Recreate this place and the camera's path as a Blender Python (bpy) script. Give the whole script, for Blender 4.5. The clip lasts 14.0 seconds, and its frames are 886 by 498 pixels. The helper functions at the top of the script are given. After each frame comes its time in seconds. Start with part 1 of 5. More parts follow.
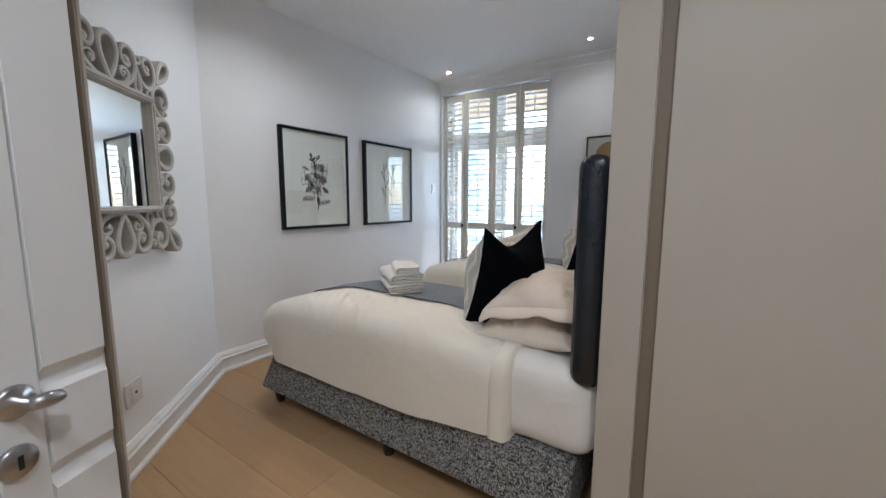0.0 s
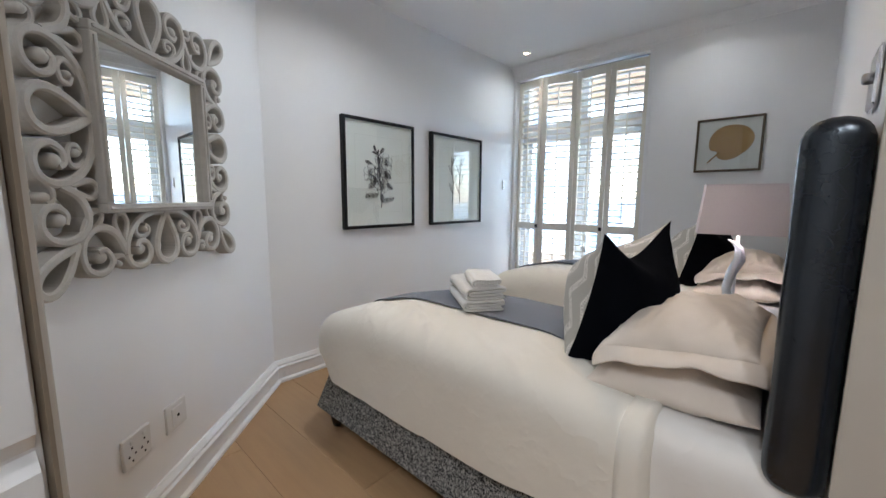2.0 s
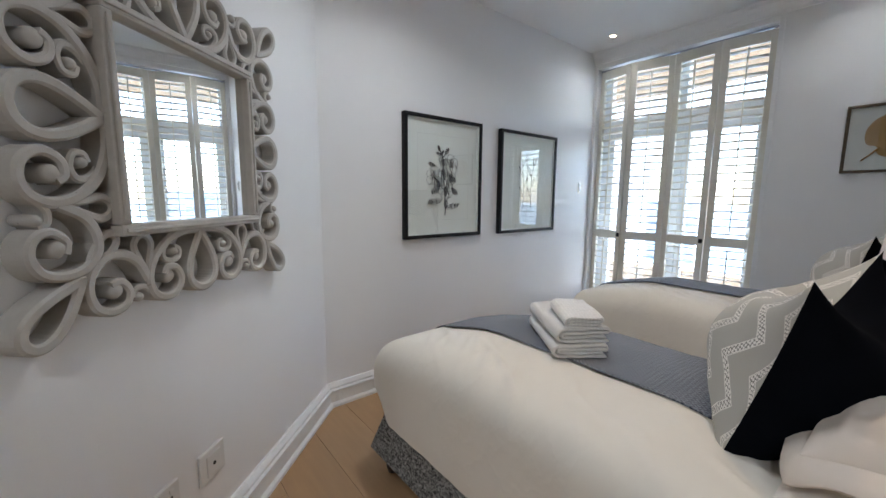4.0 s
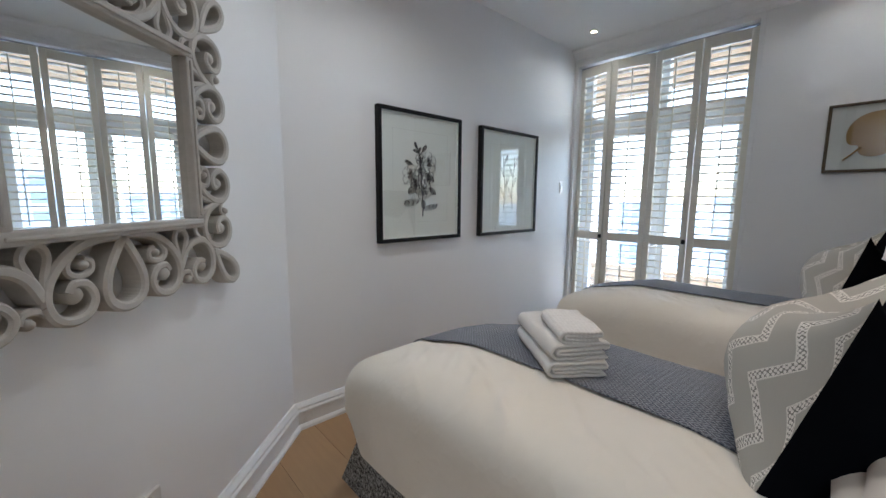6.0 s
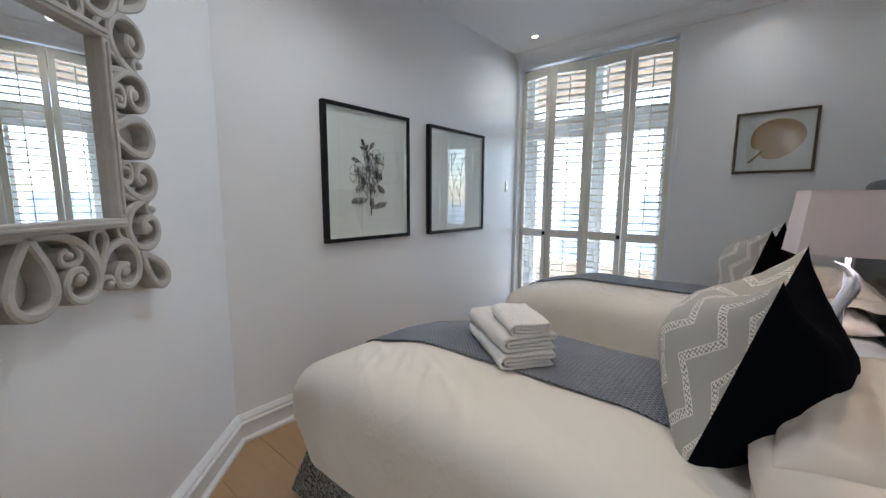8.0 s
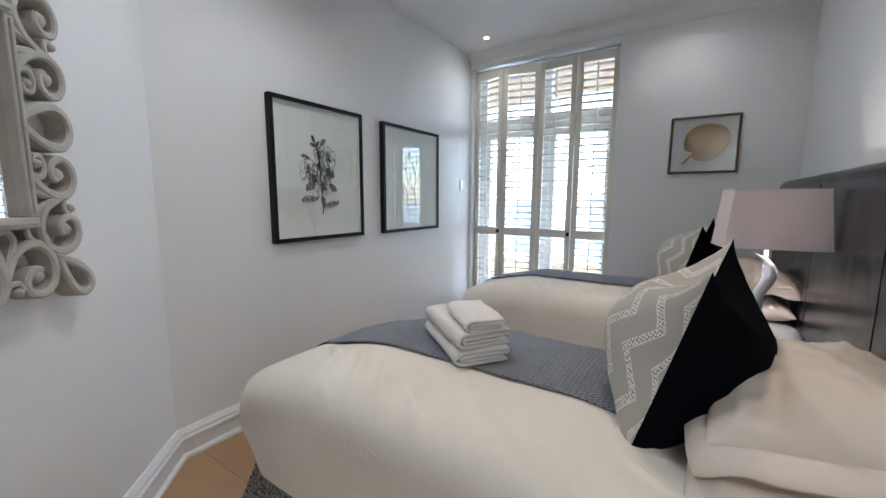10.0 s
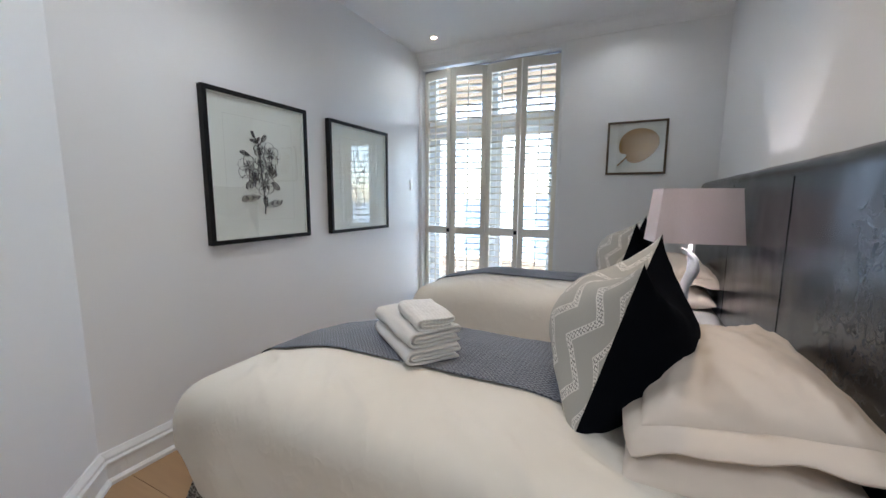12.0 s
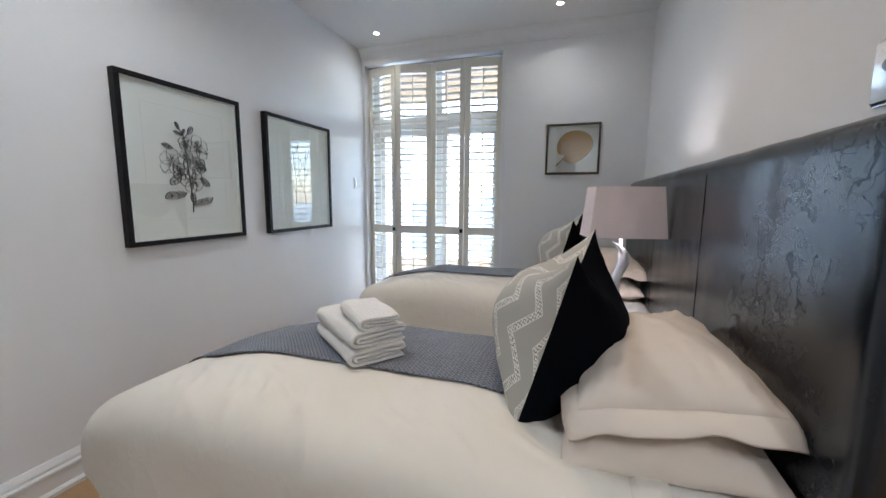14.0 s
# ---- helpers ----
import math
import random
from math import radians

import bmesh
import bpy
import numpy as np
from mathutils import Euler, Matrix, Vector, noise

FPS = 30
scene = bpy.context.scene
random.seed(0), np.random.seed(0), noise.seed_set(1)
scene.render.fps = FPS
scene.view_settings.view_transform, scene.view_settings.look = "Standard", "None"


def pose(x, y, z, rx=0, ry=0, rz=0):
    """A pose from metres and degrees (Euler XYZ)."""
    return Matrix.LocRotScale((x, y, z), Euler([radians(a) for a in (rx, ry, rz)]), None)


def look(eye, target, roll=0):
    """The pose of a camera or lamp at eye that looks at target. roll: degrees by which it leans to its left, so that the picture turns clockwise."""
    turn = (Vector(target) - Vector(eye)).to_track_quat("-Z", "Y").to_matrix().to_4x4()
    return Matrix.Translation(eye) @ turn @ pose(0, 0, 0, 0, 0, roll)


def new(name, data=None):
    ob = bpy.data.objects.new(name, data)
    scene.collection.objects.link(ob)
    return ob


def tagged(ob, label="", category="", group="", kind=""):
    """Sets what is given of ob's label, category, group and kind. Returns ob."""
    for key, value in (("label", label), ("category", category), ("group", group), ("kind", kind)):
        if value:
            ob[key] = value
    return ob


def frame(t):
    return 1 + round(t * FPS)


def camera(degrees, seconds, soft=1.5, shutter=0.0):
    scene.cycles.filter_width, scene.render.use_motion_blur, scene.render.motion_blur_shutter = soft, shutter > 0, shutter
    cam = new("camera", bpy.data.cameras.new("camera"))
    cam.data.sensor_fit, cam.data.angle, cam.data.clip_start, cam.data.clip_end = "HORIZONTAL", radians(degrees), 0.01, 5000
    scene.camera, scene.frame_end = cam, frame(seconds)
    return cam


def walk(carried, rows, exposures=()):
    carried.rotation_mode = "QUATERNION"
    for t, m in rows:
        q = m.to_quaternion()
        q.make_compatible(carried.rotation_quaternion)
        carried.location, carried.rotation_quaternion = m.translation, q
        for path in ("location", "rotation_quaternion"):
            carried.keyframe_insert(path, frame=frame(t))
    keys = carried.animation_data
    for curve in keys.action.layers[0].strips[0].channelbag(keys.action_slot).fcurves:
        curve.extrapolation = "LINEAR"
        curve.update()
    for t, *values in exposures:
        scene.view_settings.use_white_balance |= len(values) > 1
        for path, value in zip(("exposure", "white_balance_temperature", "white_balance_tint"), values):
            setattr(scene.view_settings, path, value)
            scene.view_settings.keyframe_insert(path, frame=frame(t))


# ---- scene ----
cam = camera(98.5, 14.0)
PATH = [
    (0, (2.928, -1.349, 1.287), (1.814, 0.294, 1.039), 0.2),
    (0.5, (2.867, -1.283, 1.287), (1.67, 0.299, 1.038), 0.3),
    (1, (2.758, -1.194, 1.287), (1.506, 0.344, 1.03), 0.4),
    (1.5, (2.655, -1.129, 1.282), (1.366, 0.379, 1.03), 0.3),
    (2, (2.576, -1.084, 1.279), (1.226, 0.369, 1.021), 0.3),
    (2.5, (2.515, -1.027, 1.287), (1.093, 0.356, 1.026), 0.4),
    (3, (2.427, -0.966, 1.302), (0.937, 0.342, 1.04), 0.4),
    (3.2, (2.386, -0.957, 1.312), (0.869, 0.319, 1.045), 0.7),
    (5.3, (2.12, -0.791, 1.34), (0.567, 0.442, 1.075), 0.4),
    (5.5, (2.116, -0.79, 1.336), (0.584, 0.469, 1.074), 0.3),
    (6, (2.092, -0.78, 1.329), (0.625, 0.554, 1.07), 0.4),
    (6.5, (2.084, -0.777, 1.322), (0.667, 0.61, 1.066), 0.2),
    (7, (2.081, -0.784, 1.321), (0.711, 0.65, 1.064), 0.3),
    (7.5, (2.082, -0.785, 1.321), (0.754, 0.688, 1.063), 0.3),
    (8, (2.083, -0.785, 1.321), (0.809, 0.735, 1.061), 0.3),
    (10.5, (2.085, -0.77, 1.314), (1.044, 0.918, 1.052), 0.3),
    (11, (2.085, -0.768, 1.312), (1.102, 0.954, 1.052), 0.3),
    (11.5, (2.088, -0.762, 1.31), (1.154, 0.987, 1.05), 0.3),
    (12, (2.09, -0.763, 1.31), (1.215, 1.017, 1.048), 0.3),
    (12.5, (2.093, -0.756, 1.306), (1.267, 1.046, 1.044), 0.3),
    (13, (2.098, -0.754, 1.304), (1.34, 1.078, 1.042), 0.3),
    (13.5, (2.1, -0.751, 1.302), (1.407, 1.107, 1.041), 0.3),
    (14, (2.102, -0.746, 1.297), (1.476, 1.136, 1.036), 0.4),
]
walk(cam, [(t, look(eye, target, roll)) for t, eye, target, roll in PATH], exposures=[(0, 3.44, 5950, 10), (1.5, 3.56, 5950, 10), (3, 3.52, 5950, 10), (5.5, 3.17, 5950, 10), (8, 3.26, 5950, 10), (14, 3.48, 5950, 10)])

# The last value feeds two unseen fill spots added in the hall.
SKY, LAMP_WATTS, SPOT_WATTS, NEAR_WATTS, HALL_FILL_WATTS = 0.15, 0.36, 0.8, 3.4, 6.6

# ---- light ----
world = bpy.data.worlds.new("world")
scene.world = world
world.use_nodes = True
_wn = world.node_tree
_bg = _wn.nodes["Background"]
_sky = _wn.nodes.new("ShaderNodeTexSky")
_sky.sky_type = "NISHITA"
_sky.sun_disc = False
_sky.sun_elevation, _sky.sun_rotation = radians(62), radians(20)
_wn.links.new(_sky.outputs[0], _bg.inputs[0])
_bg.inputs[1].default_value = SKY

_sun = bpy.data.lights.new("sun", "SUN")
_sun.energy, _sun.angle, _sun.color = 4.0, radians(0.6), (1.0, 0.95, 0.88)
new("sun", _sun).matrix_basis = look((0, 0, 0), (-math.sin(radians(20)) * math.cos(radians(62)), -math.cos(radians(20)) * math.cos(radians(62)), -math.sin(radians(62))))


# ---- materials ----
def nodes_of(name):
    m = bpy.data.materials.new(name)
    m.use_nodes = True
    t = m.node_tree
    return m, t, t.nodes, t.links, t.nodes["Principled BSDF"]


def mth(t, op, a, b=None, c=None):
    n = t.nodes.new("ShaderNodeMath")
    n.operation = op
    for i, v in enumerate((a, b, c)):
        if v is None:
            continue
        if isinstance(v, (int, float)):
            n.inputs[i].default_value = v
        else:
            t.links.new(v, n.inputs[i])
    return n.outputs[0]


def mixc(t, fac, a, b):
    n = t.nodes.new("ShaderNodeMix")
    n.data_type = "RGBA"
    for sock, v in ((n.inputs[0], fac), (n.inputs[6], a), (n.inputs[7], b)):
        if isinstance(v, (int, float)):
            sock.default_value = v
        elif isinstance(v, tuple):
            sock.default_value = (*v, 1)
        else:
            t.links.new(v, sock)
    return n.outputs[2]


def coords(t, scale=(1, 1, 1), kind="Object", rot=(0, 0, 0)):
    c = t.nodes.new("ShaderNodeTexCoord")
    m = t.nodes.new("ShaderNodeMapping")
    m.inputs["Scale"].default_value = scale
    m.inputs["Rotation"].default_value = rot
    t.links.new(c.outputs[kind], m.inputs[0])
    return m.outputs[0]


def noise_of(t, vec, scale, detail=4, rough=0.55):
    n = t.nodes.new("ShaderNodeTexNoise")
    n.inputs["Scale"].default_value, n.inputs["Detail"].default_value, n.inputs["Roughness"].default_value = scale, detail, rough
    t.links.new(vec, n.inputs["Vector"])
    return n.outputs["Fac"]


def bump_of(t, height, strength, dist, into, prev=None):
    b = t.nodes.new("ShaderNodeBump")
    b.inputs["Strength"].default_value, b.inputs["Distance"].default_value = strength, dist
    t.links.new(height, b.inputs["Height"])
    if prev is not None:
        t.links.new(prev, b.inputs["Normal"])
    t.links.new(b.outputs[0], into)
    return b.outputs[0]


def surface(name, base, rough=0.5, var=0.06, scale=2.0, fine=150.0, bump=0.1, dist=0.001, metal=0.0, sheen=0.0, stretch=(1, 1, 1), rvar=0.1, spec=0.5):
    """Colour that varies at two scales, with fine relief."""
    m, t, n, l, p = nodes_of(name)
    v = coords(t, stretch)
    big, small = noise_of(t, v, scale), noise_of(t, v, fine, 3)
    f = mth(t, "ADD", mth(t, "MULTIPLY", big, 0.6), mth(t, "MULTIPLY", small, 0.4))
    lo, hi = tuple(c * (1 - var) for c in base), tuple(min(1, c * (1 + var)) for c in base)
    l.new(mixc(t, f, lo, hi), p.inputs["Base Color"])
    l.new(mth(t, "ADD", mth(t, "MULTIPLY", big, rvar), rough - rvar / 2), p.inputs["Roughness"])
    p.inputs["Metallic"].default_value = metal
    p.inputs["Sheen Weight"].default_value = sheen
    p.inputs["Specular IOR Level"].default_value = spec
    if bump:
        bump_of(t, small, bump, dist, p.inputs["Normal"])
    return m


WALL = surface("wall_paint", (0.845, 0.845, 0.845), 0.42, 0.025, 1.2, 260, 0.12, 0.0006, rvar=0.12)
CEIL = surface("ceiling_paint", (0.85, 0.85, 0.85), 0.7, 0.02, 1.0, 220, 0.08, 0.0006)
GLOSS = surface("gloss_white_paint", (0.80, 0.80, 0.79), 0.28, 0.03, 3, 120, 0.06, 0.0006)
DOORPAINT = surface("door_paint", (0.76, 0.77, 0.79), 0.3, 0.03, 3, 120, 0.08, 0.0006)
CREAM = surface("cream_shutter_paint", (0.80, 0.765, 0.67), 0.38, 0.03, 4, 140, 0.05, 0.0005)
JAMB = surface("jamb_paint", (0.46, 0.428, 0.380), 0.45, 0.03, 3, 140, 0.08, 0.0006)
# Jamb beige taken down to carry the shade of grooves and gaps.
GROOVE_SHADE = surface("groove_shade_brown", (0.22, 0.18, 0.135), 0.5, 0.08, 5, 140, 0.08, 0.0006)
BLACK = surface("black_lacquer", (0.006, 0.006, 0.0065), 0.5, 0.2, 6, 160, 0.05, 0.0004, spec=0.25)
BRONZE = surface("bronze_frame", (0.10, 0.075, 0.05), 0.4, 0.35, 12, 120, 0.15, 0.0006, metal=0.6)
MOUNT = surface("picture_mount", (0.82, 0.84, 0.80), 0.85, 0.015, 3, 300, 0.04, 0.0003)
FLOAT = surface("float_backing", (0.64, 0.65, 0.62), 0.85, 0.03, 3, 300, 0.04, 0.0003)
INK = surface("pencil_ink", (0.10, 0.10, 0.105), 0.9, 0.4, 60, 300, 0)
INKGREY = surface("pencil_shade", (0.66, 0.67, 0.64), 0.9, 0.35, 45, 300, 0)
GOLD = surface("gold_leaf", (0.34, 0.20, 0.055), 0.5, 0.12, 8, 120, 0.3, 0.001, metal=0.15)
STEEL = surface("brushed_steel", (0.42, 0.42, 0.44), 0.3, 0.1, 8, 200, 0.05, 0.0003, metal=1.0)
CHROME = surface("chrome", (0.72, 0.72, 0.74), 0.12, 0.05, 4, 60, 0.02, 0.0003, metal=1.0)
DARK = surface("dark_hole", (0.01, 0.01, 0.01), 0.7, 0.1, 4, 60, 0)
PLASTIC = surface("white_plastic", (0.72, 0.71, 0.69), 0.35, 0.02, 4, 100, 0)
LEGWOOD = surface("dark_leg_wood", (0.035, 0.02, 0.014), 0.4, 0.3, 12, 160, 0.1, 0.0006)
LAMPBODY = surface("silver_lamp", (0.74, 0.75, 0.78), 0.3, 0.06, 6, 80, 0.02, 0.0004, metal=0.35)
SOFFIT = surface("tan_soffit", (0.36, 0.24, 0.13), 0.8, 0.1, 2, 60, 0.1, 0.002)
PARAPET = surface("tan_parapet", (0.40, 0.30, 0.21), 0.8, 0.12, 2, 60, 0.2, 0.002)
TILE = surface("balcony_tile", (0.40, 0.37, 0.33), 0.7, 0.1, 3, 60, 0.1, 0.002)
ALU = surface("window_frame_paint", (0.80, 0.82, 0.83), 0.4, 0.03, 4, 80, 0.03, 0.0005)
TOWERWALL = surface("tower_wall", (0.82, 0.81, 0.79), 0.8, 0.1, 0.2, 5, 0)
TOWERGLASS = surface("tower_glass", (0.42, 0.47, 0.52), 0.4, 0.2, 0.2, 5, 0)
SEA = surface("sea_and_shore", (0.10, 0.16, 0.22), 0.5, 0.15, 0.004, 0.05, 0)


def linen(name, base, rough=0.85, weave=900.0):
    m, t, n, l, p = nodes_of(name)
    v = coords(t)
    soft, fold = noise_of(t, v, 3.0, 3), noise_of(t, v, 16.0, 5, 0.6)
    l.new(mixc(t, mth(t, "ADD", mth(t, "MULTIPLY", soft, 0.5), mth(t, "MULTIPLY", fold, 0.5)), tuple(c * 0.95 for c in base), tuple(min(1, c * 1.04) for c in base)), p.inputs["Base Color"])
    p.inputs["Roughness"].default_value = rough
    p.inputs["Sheen Weight"].default_value = 0.15
    w = noise_of(t, v, weave, 2)
    ridge = mth(t, "POWER", mth(t, "SUBTRACT", 1.0, mth(t, "ABSOLUTE", mth(t, "SUBTRACT", mth(t, "MULTIPLY", noise_of(t, coords(t, (2.4, 0.9, 2.0), rot=(0, 0, radians(35))), 3.2, 3, 0.5), 2.0), 1.0))), 6.0)
    creased = bump_of(t, ridge, 0.14, 0.010, p.inputs["Normal"])
    first = bump_of(t, fold, 0.07, 0.008, p.inputs["Normal"], creased)
    bump_of(t, w, 0.25, 0.0006, p.inputs["Normal"], first)
    return m


SHEET = linen("white_cotton_sheet", (0.78, 0.76, 0.73))
DUVET = linen("white_cotton_duvet", (0.78, 0.745, 0.67))
PILLOWCASE = linen("white_pillowcase", (0.73, 0.65, 0.57))


def towel_material(name, dimples):
    m, t, n, l, p = nodes_of(name)
    v = coords(t)
    loops = noise_of(t, v, 420, 3, 0.7)
    if dimples:
        vo = t.nodes.new("ShaderNodeTexVoronoi")
        vo.inputs["Scale"].default_value = 75
        vo.inputs["Randomness"].default_value = 0.3
        l.new(v, vo.inputs["Vector"])
        loops = mth(t, "ADD", mth(t, "MULTIPLY", loops, 0.35), mth(t, "MULTIPLY", vo.outputs["Distance"], 0.9))
    soft = noise_of(t, v, 30, 3)
    l.new(mixc(t, loops, (0.60, 0.59, 0.57), (0.84, 0.83, 0.81)), p.inputs["Base Color"])
    p.inputs["Roughness"].default_value = 0.95
    p.inputs["Sheen Weight"].default_value = 0.3
    first = bump_of(t, soft, 0.5, 0.008, p.inputs["Normal"])
    bump_of(t, loops, 0.7, 0.003, p.inputs["Normal"], first)
    return m


TERRY = towel_material("white_terry", False)
DIMPLED = towel_material("dimpled_white_terry", True)


def throw_material():
    """Slate blue and pale thread woven in small nested lozenges."""
    m, t, n, l, p = nodes_of("slate_blue_weave")
    s = t.nodes.new("ShaderNodeSeparateXYZ")
    l.new(coords(t), s.inputs[0])
    across = mth(t, "PINGPONG", mth(t, "MULTIPLY", s.outputs[0], 1 / 0.024), 1.0)
    along = mth(t, "PINGPONG", mth(t, "MULTIPLY", s.outputs[1], 1 / 0.017), 1.0)
    d = mth(t, "FRACT", mth(t, "MULTIPLY", mth(t, "ADD", across, along), 1.5))
    line = mth(t, "GREATER_THAN", d, 0.58)
    worn = noise_of(t, coords(t), 14, 4)
    grain = noise_of(t, coords(t), 700, 2)
    a = mixc(t, grain, (0.038, 0.047, 0.07), (0.085, 0.098, 0.13))
    b = mixc(t, grain, (0.28, 0.295, 0.335), (0.42, 0.435, 0.48))
    f = mth(t, "MULTIPLY", line, mth(t, "ADD", mth(t, "MULTIPLY", worn, 0.7), 0.3))
    l.new(mixc(t, f, a, b), p.inputs["Base Color"])
    p.inputs["Roughness"].default_value = 0.9
    p.inputs["Sheen Weight"].default_value = 0.2
    bump_of(t, mth(t, "PINGPONG", d, 0.5), 0.5, 0.0025, p.inputs["Normal"])
    return m


THROW = throw_material()


def tweed_material():
    """Black, grey and pale threads crossing in short dashes."""
    m, t, n, l, p = nodes_of("grey_tweed")
    h = noise_of(t, coords(t, (42, 42, 270)), 1.0, 2, 0.6)
    w = noise_of(t, coords(t, (270, 270, 48)), 1.0, 2, 0.6)
    a = mth(t, "GREATER_THAN", h, 0.53)
    b = mth(t, "GREATER_THAN", w, 0.545)
    c = mixc(t, a, (0.022, 0.024, 0.028), (0.22, 0.225, 0.22))
    l.new(mixc(t, b, c, (0.40, 0.40, 0.385)), p.inputs["Base Color"])
    p.inputs["Roughness"].default_value = 0.95
    bump_of(t, mth(t, "ADD", h, w), 0.6, 0.003, p.inputs["Normal"])
    return m


TWEED = tweed_material()


def velvet_material():
    m, t, n, l, p = nodes_of("navy_velvet")
    v = coords(t)
    l.new(mixc(t, noise_of(t, v, 9, 4), (0.0012, 0.0016, 0.003), (0.003, 0.004, 0.007)), p.inputs["Base Color"])
    p.inputs["Roughness"].default_value = 0.9
    p.inputs["Specular IOR Level"].default_value = 0.06
    p.inputs["Sheen Weight"].default_value = 0.0
    p.inputs["Sheen Roughness"].default_value = 0.4
    bump_of(t, noise_of(t, v, 500, 2), 0.3, 0.001, p.inputs["Normal"])
    return m


VELVET = velvet_material()


def embroidered_material():
    """Pale grey cloth with stepped zigzag bands of white stitched dots, laid out on the cushion's own cloth."""
    m, t, n, l, p = nodes_of("embroidered_cloth")
    u = t.nodes.new("ShaderNodeUVMap")
    s = t.nodes.new("ShaderNodeSeparateXYZ")
    l.new(u.outputs[0], s.inputs[0])
    x, y = s.outputs[0], s.outputs[1]
    zig = mth(t, "PINGPONG", mth(t, "ADD", y, 0.06), 0.112)
    k = mth(t, "FRACT", mth(t, "MULTIPLY", mth(t, "ADD", x, mth(t, "MULTIPLY", zig, 0.95)), 6.3))
    off = mth(t, "ABSOLUTE", mth(t, "SUBTRACT", k, 0.5))
    band = mth(t, "LESS_THAN", off, 0.14)
    rim = mth(t, "MULTIPLY", band, mth(t, "GREATER_THAN", off, 0.105))
    vo = t.nodes.new("ShaderNodeTexVoronoi")
    vo.inputs["Scale"].default_value = 84
    vo.inputs["Randomness"].default_value = 0.25
    l.new(u.outputs[0], vo.inputs["Vector"])
    dot = mth(t, "LESS_THAN", vo.outputs["Distance"], 0.46)
    grain = noise_of(t, coords(t), 800, 2)
    cloth = mixc(t, grain, (0.38, 0.375, 0.345), (0.50, 0.49, 0.455))
    stitch = mixc(t, dot, (0.26, 0.26, 0.24), (0.82, 0.80, 0.76))
    withband = mixc(t, band, cloth, stitch)
    l.new(mixc(t, rim, withband, (0.80, 0.78, 0.74)), p.inputs["Base Color"])
    p.inputs["Roughness"].default_value = 0.9
    bump_of(t, mth(t, "ADD", mth(t, "MULTIPLY", mth(t, "MULTIPLY", dot, band), 1.0), rim), 0.6, 0.003, p.inputs["Normal"])
    return m


EMBROIDERY = embroidered_material()


def leather_material():
    m, t, n, l, p = nodes_of("black_leather")
    v = coords(t)
    n1 = mth(t, "ABSOLUTE", mth(t, "SUBTRACT", noise_of(t, v, 8.5, 4, 0.55), 0.5))
    n2 = mth(t, "ABSOLUTE", mth(t, "SUBTRACT", noise_of(t, v, 18.0, 3, 0.55), 0.5))
    crease = mth(t, "MINIMUM", mth(t, "MULTIPLY", mth(t, "MINIMUM", n1, mth(t, "MULTIPLY", n2, 1.6)), 55.0), 1.0)
    patch = noise_of(t, v, 2.4, 3)
    sx = t.nodes.new("ShaderNodeSeparateXYZ")
    l.new(v, sx.inputs[0])
    end = mth(t, "MINIMUM", mth(t, "MAXIMUM", mth(t, "MULTIPLY", mth(t, "SUBTRACT", 0.72, sx.outputs[1]), 3.0), 0.0), 1.0)
    veil = mth(t, "MINIMUM", mth(t, "MAXIMUM", mth(t, "MULTIPLY", mth(t, "SUBTRACT", patch, 0.45), 6.0), 0.0), 1.0)
    worn = mth(t, "SUBTRACT", 1.0, mth(t, "MULTIPLY", mth(t, "SUBTRACT", 1.0, crease), mth(t, "MULTIPLY", veil, end)))
    l.new(mixc(t, patch, (0.003, 0.004, 0.007), (0.007, 0.010, 0.016)), p.inputs["Base Color"])
    l.new(mth(t, "ADD", mth(t, "MULTIPLY", mth(t, "SUBTRACT", 1.0, worn), 0.16), 0.25), p.inputs["Roughness"])
    first = bump_of(t, worn, 0.012, 0.001, p.inputs["Normal"])
    l.new(mth(t, "ADD", mth(t, "MULTIPLY", worn, 0.72), 0.06), p.inputs["Specular IOR Level"])
    p.inputs["Specular Tint"].default_value = (0.80, 0.90, 1.0, 1)
    bump_of(t, noise_of(t, v, 260, 3), 0.2, 0.001, p.inputs["Normal"], first)
    return m


LEATHER = leather_material()


